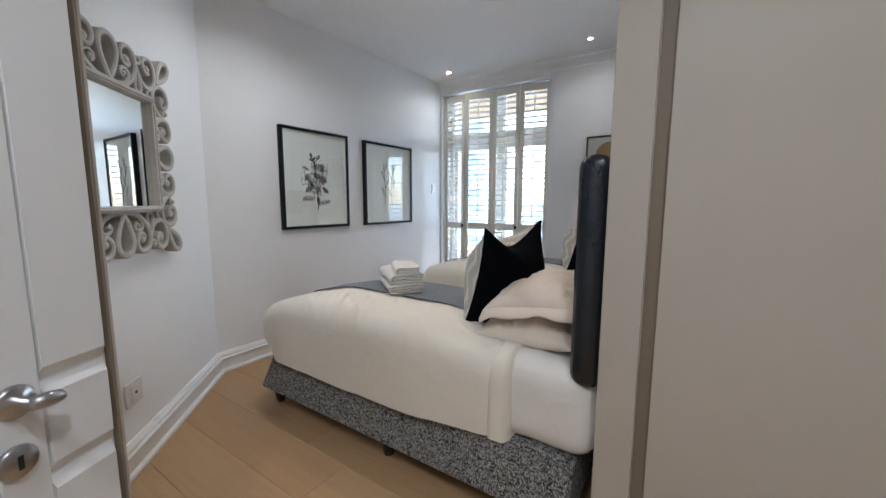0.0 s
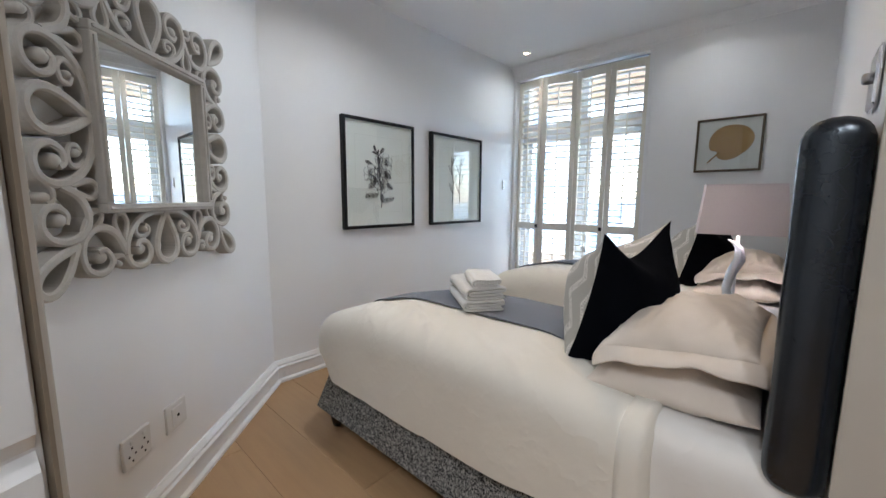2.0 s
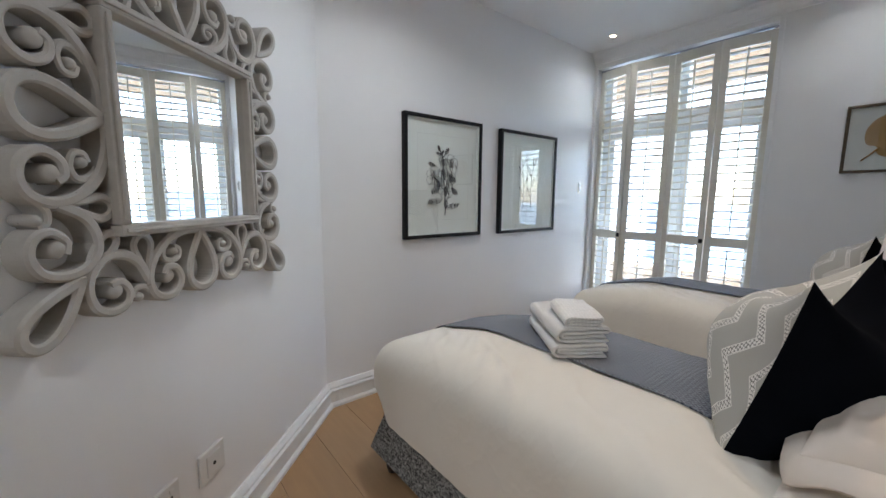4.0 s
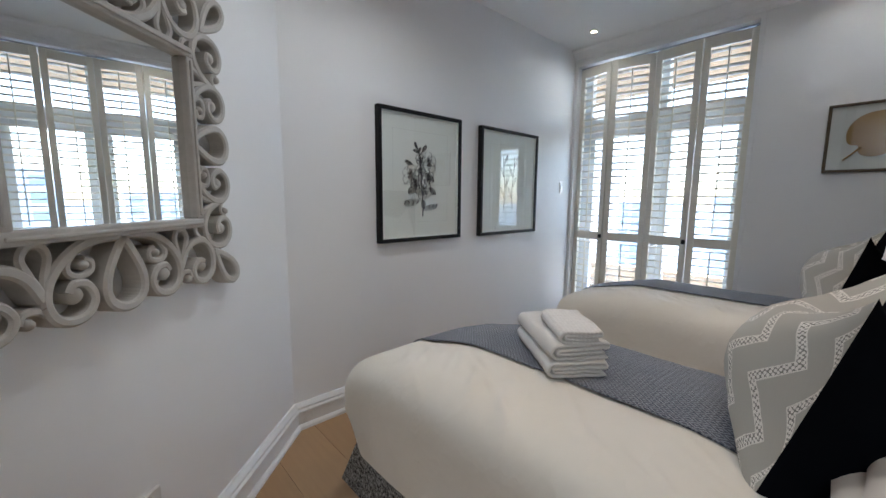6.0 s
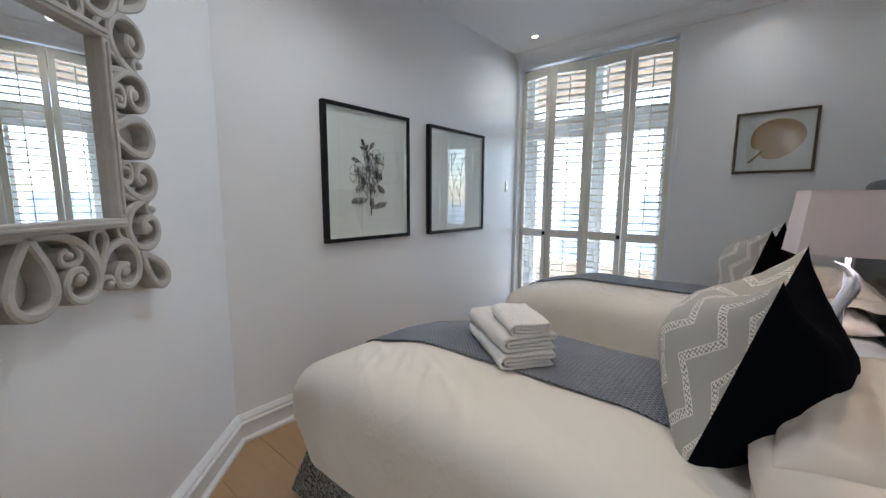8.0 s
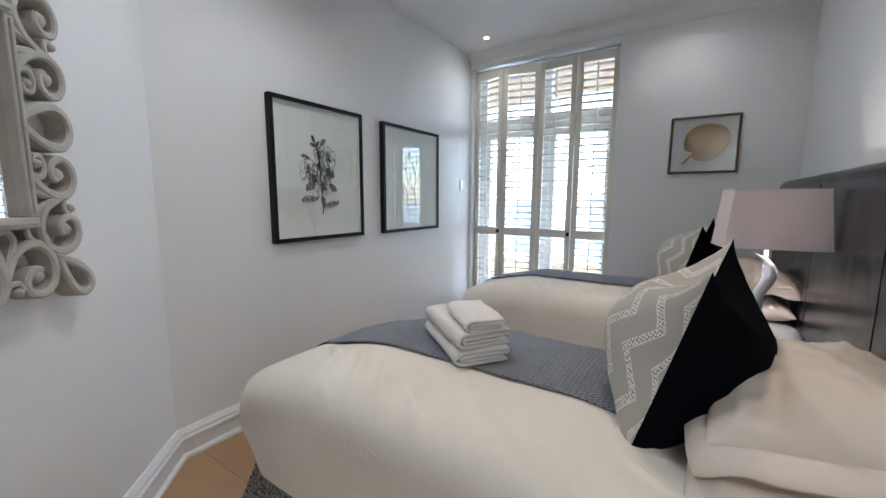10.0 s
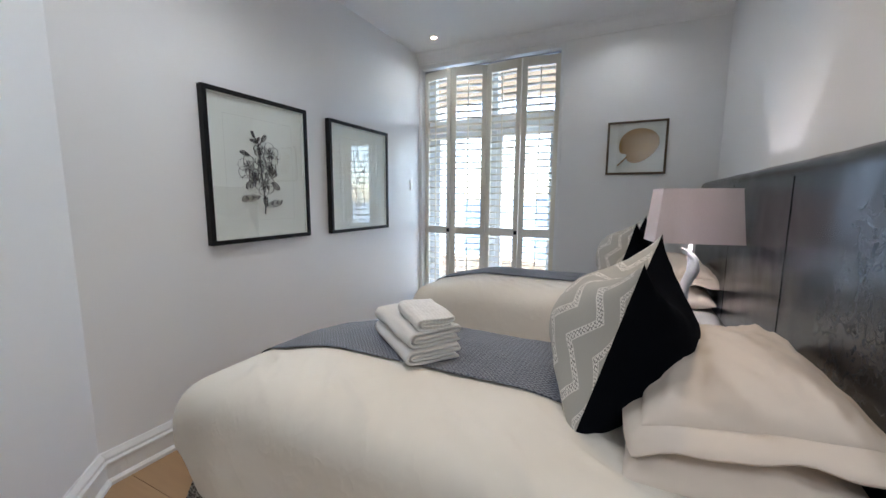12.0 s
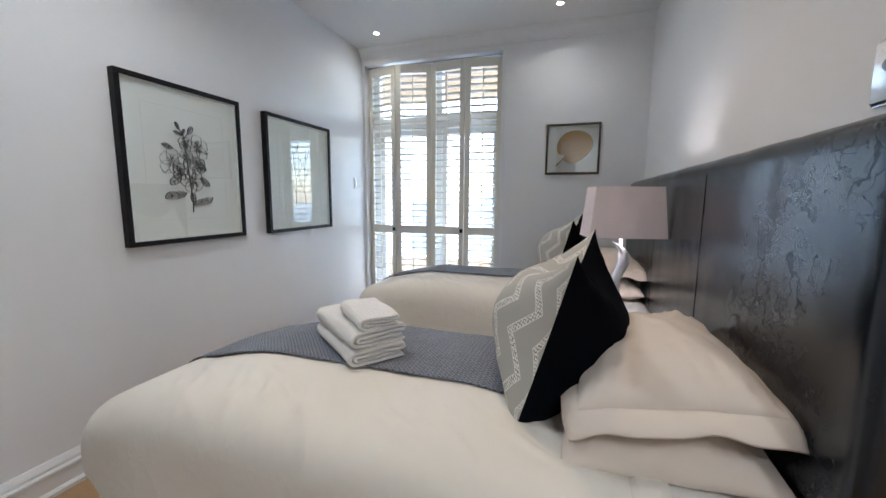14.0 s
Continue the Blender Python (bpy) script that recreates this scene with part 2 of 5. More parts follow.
def oak_material():
    m, t, n, l, p = nodes_of("oiled_oak")
    info = t.nodes.new("ShaderNodeObjectInfo")
    shift = t.nodes.new("ShaderNodeVectorMath")
    shift.operation = "ADD"
    c = coords(t, (1.3, 14, 1))
    l.new(c, shift.inputs[0])
    r = t.nodes.new("ShaderNodeCombineXYZ")
    l.new(mth(t, "MULTIPLY", info.outputs["Random"], 37.0), r.inputs[0])
    l.new(mth(t, "MULTIPLY", info.outputs["Random"], 91.0), r.inputs[1])
    l.new(r.outputs[0], shift.inputs[1])
    g = noise_of(t, shift.outputs[0], 2.2, 6, 0.62)
    f = noise_of(t, shift.outputs[0], 26, 3)
    tone = mixc(t, info.outputs["Random"], (0.47, 0.30, 0.150), (0.57, 0.385, 0.205))
    dark = mixc(t, mth(t, "ADD", mth(t, "MULTIPLY", g, 0.8), mth(t, "MULTIPLY", f, 0.2)), (0.35, 0.215, 0.115), tone)
    kn = t.nodes.new("ShaderNodeTexVoronoi")
    kn.inputs["Scale"].default_value = 0.9
    l.new(shift.outputs[0], kn.inputs["Vector"])
    knot = mth(t, "LESS_THAN", kn.outputs["Distance"], 0.045)
    l.new(mixc(t, mth(t, "MULTIPLY", knot, 0.75), dark, (0.07, 0.035, 0.018)), p.inputs["Base Color"])
    l.new(mth(t, "ADD", mth(t, "MULTIPLY", f, 0.15), 0.36), p.inputs["Roughness"])
    bump_of(t, f, 0.12, 0.0008, p.inputs["Normal"])
    return m


OAK = oak_material()


def chalk_material():
    """Grey-white chalk paint, rubbed through to the wood in places."""
    m, t, n, l, p = nodes_of("chalk_paint")
    v = coords(t)
    a = mixc(t, noise_of(t, v, 26, 5), (0.42, 0.40, 0.365), (0.57, 0.55, 0.51))
    rub = mth(t, "GREATER_THAN", noise_of(t, v, 55, 4, 0.7), 0.70)
    l.new(mixc(t, mth(t, "MULTIPLY", rub, 0.7), a, (0.20, 0.16, 0.13)), p.inputs["Base Color"])
    p.inputs["Roughness"].default_value = 0.7
    bump_of(t, noise_of(t, v, 90, 4), 0.35, 0.002, p.inputs["Normal"])
    return m


CHALK = chalk_material()


def mirror_material():
    m, t, n, l, p = nodes_of("mirror_silver")
    p.inputs["Base Color"].default_value = (0.90, 0.91, 0.90, 1)
    p.inputs["Metallic"].default_value, p.inputs["Roughness"].default_value = 1.0, 0.0
    return m


MIRROR = mirror_material()


def pane_material(name, ior, tint=(0.97, 0.985, 0.98)):
    """Clear glass: what lies behind it, and its gloss."""
    m, t, n, l, p = nodes_of(name)
    lw = n.new("ShaderNodeLayerWeight")
    lw.inputs[0].default_value = 0.5
    r0 = ((ior - 1) / (ior + 1)) ** 2 * 2.8
    gloss = mth(t, "ADD", mth(t, "MULTIPLY", mth(t, "POWER", lw.outputs["Facing"], 5.0), 1 - r0), r0)
    tr, gl, mx = n.new("ShaderNodeBsdfTransparent"), n.new("ShaderNodeBsdfGlossy"), n.new("ShaderNodeMixShader")
    tr.inputs[0].default_value = (*tint, 1)
    gl.inputs["Roughness"].default_value = 0.0
    l.new(gloss, mx.inputs[0])
    l.new(tr.outputs[0], mx.inputs[1])
    l.new(gl.outputs[0], mx.inputs[2])
    l.new(mx.outputs[0], n["Material Output"].inputs[0])
    return m


GLASS = pane_material("window_glass", 1.45, (0.96, 0.97, 0.97))
PICGLASS = pane_material("picture_glass", 1.5)


def glow_material(name, color, strength):
    m, t, n, l, p = nodes_of(name)
    p.inputs["Base Color"].default_value = (*color, 1)
    p.inputs["Emission Color"].default_value = (*color, 1)
    p.inputs["Emission Strength"].default_value = strength
    return m


BULB = glow_material("lamp_bulb", (1.0, 0.90, 0.76), 3.0)


def shade_material():
    """Thin pale pink fabric that lets some of the bulb's light through."""
    m, t, n, l, p = nodes_of("lampshade_fabric")
    v = coords(t, (1, 1, 0.15))
    c = mixc(t, noise_of(t, v, 500, 2), (0.76, 0.69, 0.72), (0.86, 0.79, 0.82))
    l.new(c, p.inputs["Base Color"])
    p.inputs["Roughness"].default_value = 0.85
    tl, mx = n.new("ShaderNodeBsdfTranslucent"), n.new("ShaderNodeMixShader")
    tl.inputs[0].default_value = (0.50, 0.44, 0.46, 1)
    mx.inputs[0].default_value = 0.10
    l.new(p.outputs[0], mx.inputs[1])
    l.new(tl.outputs[0], mx.inputs[2])
    l.new(mx.outputs[0], n["Material Output"].inputs[0])
    return m


SHADE = shade_material()


# ---- mesh helpers ----
def thing(name, at, label, category, group="", kind=""):
    """An empty at a thing's base."""
    ob = new(name)
    ob.empty_display_size = 0.1
    ob.matrix_basis = Matrix.Translation(at)
    return tagged(ob, label, category, group, kind)


def mesh_of(name, bm, material, smooth=False):
    bm.normal_update()
    me = bpy.data.meshes.new(name)
    bm.to_mesh(me)
    bm.free()
    if smooth:
        me.polygons.foreach_set("use_smooth", [True] * len(me.polygons))
    me.materials.append(material)
    return me


def base_of(ob):
    return base_of(ob.parent) @ ob.matrix_parent_inverse @ ob.matrix_basis if ob.parent else ob.matrix_basis.copy()


def part(name, bm, material, parent, label="", smooth=False, local=False):
    """One mesh object under a thing or under a part; its points are in the world's metres, or in the parent's own with local."""
    ob = new(name, bm if isinstance(bm, bpy.types.Mesh) else mesh_of(name, bm, material, smooth))
    ob.parent = parent
    if not local:
        ob.matrix_parent_inverse = base_of(parent).inverted()
    if label:
        ob["label"] = label
    return ob


def piece(name, bm, material, label="", category="", kind="", smooth=False, group=""):
    """A top-level thing of one mesh."""
    return tagged(new(name, mesh_of(name, bm, material, smooth)), label, category, group, kind)


def box(x0, x1, y0, y1, z0, z1, bevel=0.0, bm=None, seg=2):
    b = bmesh.new()
    bmesh.ops.create_cube(b, size=1.0)
    for v in b.verts:
        v.co = Vector(((x0 + x1) / 2 + v.co.x * (x1 - x0), (y0 + y1) / 2 + v.co.y * (y1 - y0), (z0 + z1) / 2 + v.co.z * (z1 - z0)))
    if bevel:
        bmesh.ops.bevel(b, geom=b.edges[:], offset=bevel, segments=seg, profile=0.5, affect="EDGES")
    return join(bm, b) if bm is not None else b


def join(into, b):
    me = bpy.data.meshes.new("tmp")
    b.to_mesh(me)
    b.free()
    into.from_mesh(me)
    bpy.data.meshes.remove(me)
    return into


def moved(bm, m):
    bm.transform(m)
    return bm


def sheet(o, a, b):
    """One pane of glass: its front is on the side of a x b."""
    bm = bmesh.new()
    o, a, b = Vector(o), Vector(a), Vector(b)
    bm.faces.new([bm.verts.new(p) for p in (o, o + a, o + a + b, o + b)])
    return bm


def prism(points, z0, z1, bm=None):
    """An upright prism over a plan outline."""
    bm = bm or bmesh.new()
    lo = [bm.verts.new((x, y, z0)) for x, y in points]
    hi = [bm.verts.new((x, y, z1)) for x, y in points]
    n = len(points)
    bm.faces.new(lo[::-1])
    bm.faces.new(hi)
    for i in range(n):
        bm.faces.new((lo[i], lo[(i + 1) % n], hi[(i + 1) % n], hi[i]))
    bmesh.ops.recalc_face_normals(bm, faces=bm.faces[:])
    return bm


def sweep(a, b, profile, side, ext0=0.0, ext1=0.0):
    """A moulding along the floor line a to b; profile points are (out from the wall, height), side is the way out."""
    a, b, side = Vector((*a, 0)), Vector((*b, 0)), Vector((*side, 0)).normalized()
    d = (b - a).normalized()
    bm = bmesh.new()
    ends = []
    for p, e in ((a, ext0), (b, ext1)):
        ends.append([bm.verts.new(p + side * o + d * (e * o) + Vector((0, 0, h))) for o, h in profile])
    n = len(profile)
    for i in range(n):
        bm.faces.new((ends[0][i], ends[0][(i + 1) % n], ends[1][(i + 1) % n], ends[1][i]))
    bm.faces.new(ends[0])
    bm.faces.new(ends[1][::-1])
    bmesh.ops.recalc_face_normals(bm, faces=bm.faces[:])
    return bm


def lathe(profile, seg=24, at=(0, 0, 0)):
    """A turned shape from (radius, height) points."""
    bm = bmesh.new()
    rings = []
    for r, z in profile:
        rings.append([bm.verts.new((at[0] + r * math.cos(2 * math.pi * i / seg), at[1] + r * math.sin(2 * math.pi * i / seg), at[2] + z)) for i in range(seg)])
    for k in range(len(rings) - 1):
        for i in range(seg):
            bm.faces.new((rings[k][i], rings[k][(i + 1) % seg], rings[k + 1][(i + 1) % seg], rings[k + 1][i]))
    closed = profile[0] == profile[-1]
    if profile[0][0] > 1e-4 and not closed:
        bm.faces.new(rings[0][::-1])
    if profile[-1][0] > 1e-4 and not closed:
        bm.faces.new(rings[-1])
    bmesh.ops.remove_doubles(bm, verts=bm.verts[:], dist=1e-5)
    return bm


def tube(path, radii, seg=10):
    """A round bar along points, with a radius at each."""
    bm = bmesh.new()
    pts = [Vector(p) for p in path]
    rings = []
    up = Vector((0.13, 0.31, 0.94))
    for i, p in enumerate(pts):
        d = (pts[min(i + 1, len(pts) - 1)] - pts[max(i - 1, 0)]).normalized()
        s = d.cross(up).normalized()
        w = s.cross(d)
        r = radii[i] if isinstance(radii, (list, tuple)) else radii
        rings.append([bm.verts.new(p + (s * math.cos(2 * math.pi * k / seg) + w * math.sin(2 * math.pi * k / seg)) * r) for k in range(seg)])
    for a, b in zip(rings, rings[1:]):
        for k in range(seg):
            bm.faces.new((a[k], a[(k + 1) % seg], b[(k + 1) % seg], b[k]))
    bm.faces.new(rings[0][::-1])
    bm.faces.new(rings[-1])
    bmesh.ops.recalc_face_normals(bm, faces=bm.faces[:])
    return bm


def soft_box(x0, x1, y0, y1, z0, z1, r, step=0.03, ruffle=0.0, freq=4.0, grow=0.0, keep=None, norm=2.0):
    """A rounded, slightly uneven block of cloth: r is the rounding along x, y and z."""
    b = bmesh.new()
    size = (x1 - x0, y1 - y0, z1 - z0)
    n = [max(3, int(s / step)) for s in size]
    seen = {}

    def vert(i, j, k):
        key = (i, j, k)
        if key not in seen:
            p = [x0 + size[0] * i / n[0], y0 + size[1] * j / n[1], z0 + size[2] * k / n[2]]
            lo, hi = (x0, y0, z0), (x1, y1, z1)
            c = [min(max(p[a], lo[a] + r[a]), hi[a] - r[a]) for a in range(3)]
            d = Vector([(p[a] - c[a]) / r[a] for a in range(3)])
            if d.length > 1e-6:
                d /= sum(abs(a) ** norm for a in d) ** (1 / norm)
                q = Vector([c[a] + d[a] * r[a] for a in range(3)])
                nrm = Vector([d[a] / r[a] for a in range(3)]).normalized()
            else:
                q, nrm = Vector(p), Vector((0, 0, 1))
            w = noise.noise(q * freq) * ruffle + noise.noise(q * freq * 2.7 + Vector((3, 1, 7))) * ruffle * 0.4
            seen[key] = b.verts.new(q + nrm * (w + grow))
        return seen[key]

    def grid(fix, val, u, v):
        for i in range(n[u]):
            for j in range(n[v]):
                quad = []
                for di, dj in ((0, 0), (1, 0), (1, 1), (0, 1)):
                    key = [0, 0, 0]
                    key[fix], key[u], key[v] = val, i + di, j + dj
                    quad.append(vert(*key))
                b.faces.new(quad)

    for fix, u, v in ((0, 1, 2), (1, 0, 2), (2, 0, 1)):
        for val in (0, n[fix]):
            grid(fix, val, u, v)
    bmesh.ops.recalc_face_normals(b, faces=b.faces[:])
    if keep:
        bmesh.ops.delete(b, geom=[f for f in b.faces if not keep(f.calc_center_median())], context="FACES")
    return b


def pillow_grid(w, h, thick, n=26, power=0.42, pinch=0.10, sign=1, dent=0.0, seed=0.0, crease=0.004):
    """Half of a stuffed pillow in its own plane (x across, y up, z out); sign picks the half."""
    bm = bmesh.new()
    uvl = bm.loops.layers.uv.new("UVMap")
    rows = []
    for j in range(n + 1):
        row = []
        for i in range(n + 1):
            u, v = 2 * i / n - 1, 2 * j / n - 1
            u, v = math.sin(u * math.pi / 2), math.sin(v * math.pi / 2)
            x = w / 2 * u * (1 - pinch * (1 - v * v))
            y = h / 2 * v * (1 - pinch * (1 - u * u))
            if v > 0:
                y -= dent * v ** 3 * (1 - u * u) ** 2
            e = max(0.0, (1 - u * u) * (1 - v * v))
            z = sign * thick / 2 * e ** power
            wr = noise.noise(Vector((u * 2.2 + seed, v * 2.2, sign * 3 + seed))) * crease * 2.0 + noise.noise(Vector((u * 6 + seed, v * 6, seed))) * crease
            wr += abs(noise.noise(Vector((u * 13 + v * 4, v * 4.5 - u * 2, seed + 9)))) * crease * 0.8 * (0.35 + 0.65 * max(abs(u), abs(v)))
            z += wr * sign * min(1, e * 6)
            row.append((bm.verts.new((x, y, z)), (i / n, j / n)))
        rows.append(row)
    for j in range(n):
        for i in range(n):
            q = [rows[j][i], rows[j][i + 1], rows[j + 1][i + 1], rows[j + 1][i]]
            if sign < 0:
                q = q[::-1]
            f = bm.faces.new([a for a, _ in q])
            for lp, (_, uv) in zip(f.loops, q):
                lp[uvl].uv = uv
    return bm


def ribbon(path, width, z0, z1, closed=False):
    """A flat band of the given width along a path in its own plane, raised from z0 to z1, its edges eased."""
    pts = [Vector((p[0], p[1])) for p in path]
    n = len(pts)
    bm = bmesh.new()
    rings = []
    for i, p in enumerate(pts):
        if closed:
            d = pts[(i + 1) % n] - pts[i - 1]
        else:
            d = pts[min(i + 1, n - 1)] - pts[max(i - 1, 0)]
        if d.length < 1e-9:
            d = Vector((1, 0))
        d.normalize()
        s = Vector((-d.y, d.x))
        w = (width[i] if isinstance(width, (list, tuple)) else width) / 2
        e = min(0.006, w * 0.5) if z1 - z0 > 0.01 else 0
        if e:
            prof = [(-w, z0), (-w, z1 - e), (-w + e, z1), (w - e, z1), (w, z1 - e), (w, z0)]
        else:
            prof = [(-w, z0), (-w, z1), (w, z1), (w, z0)]
        rings.append([bm.verts.new((p.x + s.x * o, p.y + s.y * o, z)) for o, z in prof])
    k = len(rings[0])
    for i in range(n if closed else n - 1):
        a, b = rings[i], rings[(i + 1) % n]
        for j in range(k - 1):
            bm.faces.new((a[j], a[j + 1], b[j + 1], b[j]))
        bm.faces.new((a[k - 1], a[0], b[0], b[k - 1]))
    if not closed:
        bm.faces.new(rings[0])
        bm.faces.new(rings[-1][::-1])
    bmesh.ops.recalc_face_normals(bm, faces=bm.faces[:])
    return bm


# ---- the room's shell ----
PW, WW, HW, CEILING = -0.012, 2.92, 2.68, 2.79   # picture wall, window wall, headboard wall, ceiling height
OX0, OX1, OZ = 0.0, 1.455, 2.69                  # opening behind the shutters

piece("wall_west", prism([(PW, -0.021), (PW, 3.3), (-0.25, 3.3), (-0.25, -0.03)], 0, CEILING), WALL, "smooth white painted wall with two pictures", "wall", "structure")
piece("wall_diagonal", prism([(PW, -0.021), (-0.25, -0.03), (2.74, -3.13), (2.89, -2.923)], 0, CEILING), WALL, "white painted wall set at an angle, with a mirror", "wall", "structure")
_w = box(OX1, HW, WW, 3.3, 0, CEILING)
box(OX0 + PW, OX1, WW, 3.3, OZ, CEILING, bm=_w)
piece("wall_north", _w, WALL, "white painted wall with a shuttered balcony door", "wall", "structure")
piece("wall_east", box(HW, 2.79, -0.02, 3.3, 0, CEILING, 0.004), WALL, "white painted wall behind the headboard", "wall", "structure")
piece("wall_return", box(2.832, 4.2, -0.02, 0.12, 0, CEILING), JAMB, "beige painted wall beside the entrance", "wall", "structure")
piece("trim_rebate", box(2.79, 2.832, 0.004, 0.12, 0, CEILING), GROOVE_SHADE, "recessed strip in the entrance frame with its shade painted darker", "trim", "structure")
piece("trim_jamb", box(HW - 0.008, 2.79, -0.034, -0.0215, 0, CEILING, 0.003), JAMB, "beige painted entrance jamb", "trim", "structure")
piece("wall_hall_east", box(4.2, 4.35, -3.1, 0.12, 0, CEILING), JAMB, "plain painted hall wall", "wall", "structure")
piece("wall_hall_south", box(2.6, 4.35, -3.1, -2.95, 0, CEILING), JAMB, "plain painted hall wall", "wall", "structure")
piece("ceiling", prism([(-0.25, 3.3), (-0.25, -0.02), (2.75, -3.1), (4.35, -3.1), (4.35, 0.12), (2.79, 0.12), (2.79, 3.3)], CEILING, CEILING + 0.15), CEIL, "smooth white painted ceiling", "ceiling", "structure")
piece("subfloor", prism([(-0.25, 3.3), (-0.25, -0.02), (2.75, -3.1), (4.35, -3.1), (4.35, 0.12), (2.79, 0.12), (2.79, 3.3)], -0.2, -0.012), TILE, "slab under the boards", "floor", "structure")

# cornice over the window wall
_c = bmesh.new()
_prof = [(0.0, 0.0), (0.014, 0.0), (0.018, 0.018), (0.026, 0.026), (0.036, 0.05), (0.056, 0.074), (0.082, 0.086), (0.090, 0.100), (0.0, 0.100)]
_ends = [[_c.verts.new((x, WW - o, CEILING - 0.1 + h)) for o, h in _prof] for x in (PW, HW)]
for _i in range(len(_prof)):
    _j = (_i + 1) % len(_prof)
    _c.faces.new((_ends[0][_i], _ends[0][_j], _ends[1][_j], _ends[1][_i]))
bmesh.ops.recalc_face_normals(_c, faces=_c.faces[:])
piece("cornice", _c, WALL, "moulded white plaster cornice", "cornice", "structure")

# skirting boards
SKIRT = [(0, 0), (0.046, 0), (0.046, 0.016), (0.036, 0.026), (0.030, 0.028), (0.030, 0.092), (0.036, 0.097), (0.036, 0.108), (0.026, 0.116), (0.026, 0.128), (0.016, 0.142), (0.010, 0.150), (0, 0.150)]
piece("baseboard", sweep((PW, -0.021), (PW, WW), SKIRT, (1, 0), 0.42), GLOSS, "white moulded skirting board", "skirting", "structure")
piece("baseboard", sweep((PW, -0.021), (2.88, -2.913), SKIRT, (1, 1), 0.42), GLOSS, "white moulded skirting board", "skirting", "structure")
piece("baseboard", sweep((OX1 + 0.06, WW), (HW, WW), SKIRT, (0, -1)), GLOSS, "white moulded skirting board", "skirting", "structure")
piece("baseboard", sweep((HW, WW), (HW, 0.0), SKIRT, (-1, 0)), GLOSS, "white moulded skirting board", "skirting", "structure")


# ---- balcony door and its shutters ----
def window_unit():
    w = thing("window_1", (0.72, 3.2, 0), "white glazed balcony doors with a transom light", "window", kind="structure")
    y0, y1 = 3.14, 3.22
    for x0, x1 in ((OX0, 0.07), (0.69, 0.79), (1.385, OX1)):
        part("frame_post", box(x0, x1, y0, y1, 0, OZ, 0.004), ALU, w)
    part("transom", box(0.07, 1.385, y0 - 0.012, y1, 2.02, 2.15, 0.006), ALU, w)
    part("frame_head", box(0.07, 1.385, y0, y1, 2.62, OZ, 0.004), ALU, w)
    part("sill", box(0.07, 1.385, y0, y1 + 0.03, 0, 0.06, 0.004), ALU, w)
    for x0, x1 in ((0.07, 0.69), (0.79, 1.385)):
        sash = part("sash", box(x0, x0 + 0.055, y0 + 0.01, y1 - 0.01, 0.06, 2.02, 0.004), ALU, w)
        part("sash_stile", box(x1 - 0.055, x1, y0 + 0.01, y1 - 0.01, 0.06, 2.02, 0.004), ALU, sash)
        part("sash_rail", box(x0 + 0.055, x1 - 0.055, y0 + 0.01, y1 - 0.01, 0.06, 0.16, 0.004), ALU, sash)
        part("sash_rail", box(x0 + 0.055, x1 - 0.055, y0 + 0.01, y1 - 0.01, 1.95, 2.02, 0.004), ALU, sash)
        for z0, z1 in ((0.16, 1.95), (2.15, 2.62)):
            g = part("pane", sheet((x0 + 0.05, 3.18, z0), (x1 - x0 - 0.1, 0, 0), (0, 0, z1 - z0)), GLASS, w)
            g.visible_shadow = False


window_unit()

trim = bmesh.new()
box(PW + 0.001, 0.022, WW - 0.006, 3.06, 0, OZ, 0.003, bm=trim)
box(OX1 - 0.012, OX1 + 0.020, WW - 0.005, WW + 0.02, 0, OZ + 0.002, 0.003, bm=trim)
box(OX1 - 0.012, OX1, WW + 0.02, 3.06, 0, OZ, 0.002, bm=trim)
box(0.022, OX1 - 0.012, WW - 0.004, 3.04, OZ - 0.045, OZ, 0.003, bm=trim)
piece("trim_shutter_frame", trim, WALL, "narrow white painted frame around the shutters", "trim", "structure")
track = thing("shutter_track", (0.72, 3.0, 2.63), "slim dark metal sliding track above the shutters", "track")
part("rail", box(0.02, 1.44, 2.992, 3.012, OZ - 0.058, OZ - 0.045, 0.002), STEEL, track)
for _x in (0.05, 0.345, 0.66, 0.76, 1.07, 1.41):
    part("pivot", lathe([(0.006, 0), (0.006, 0.022)], 8, (_x, 3.0, OZ - 0.078)), DARK, track)

SHUT_TOP, SHUT_BOT = OZ - 0.066, 0.03


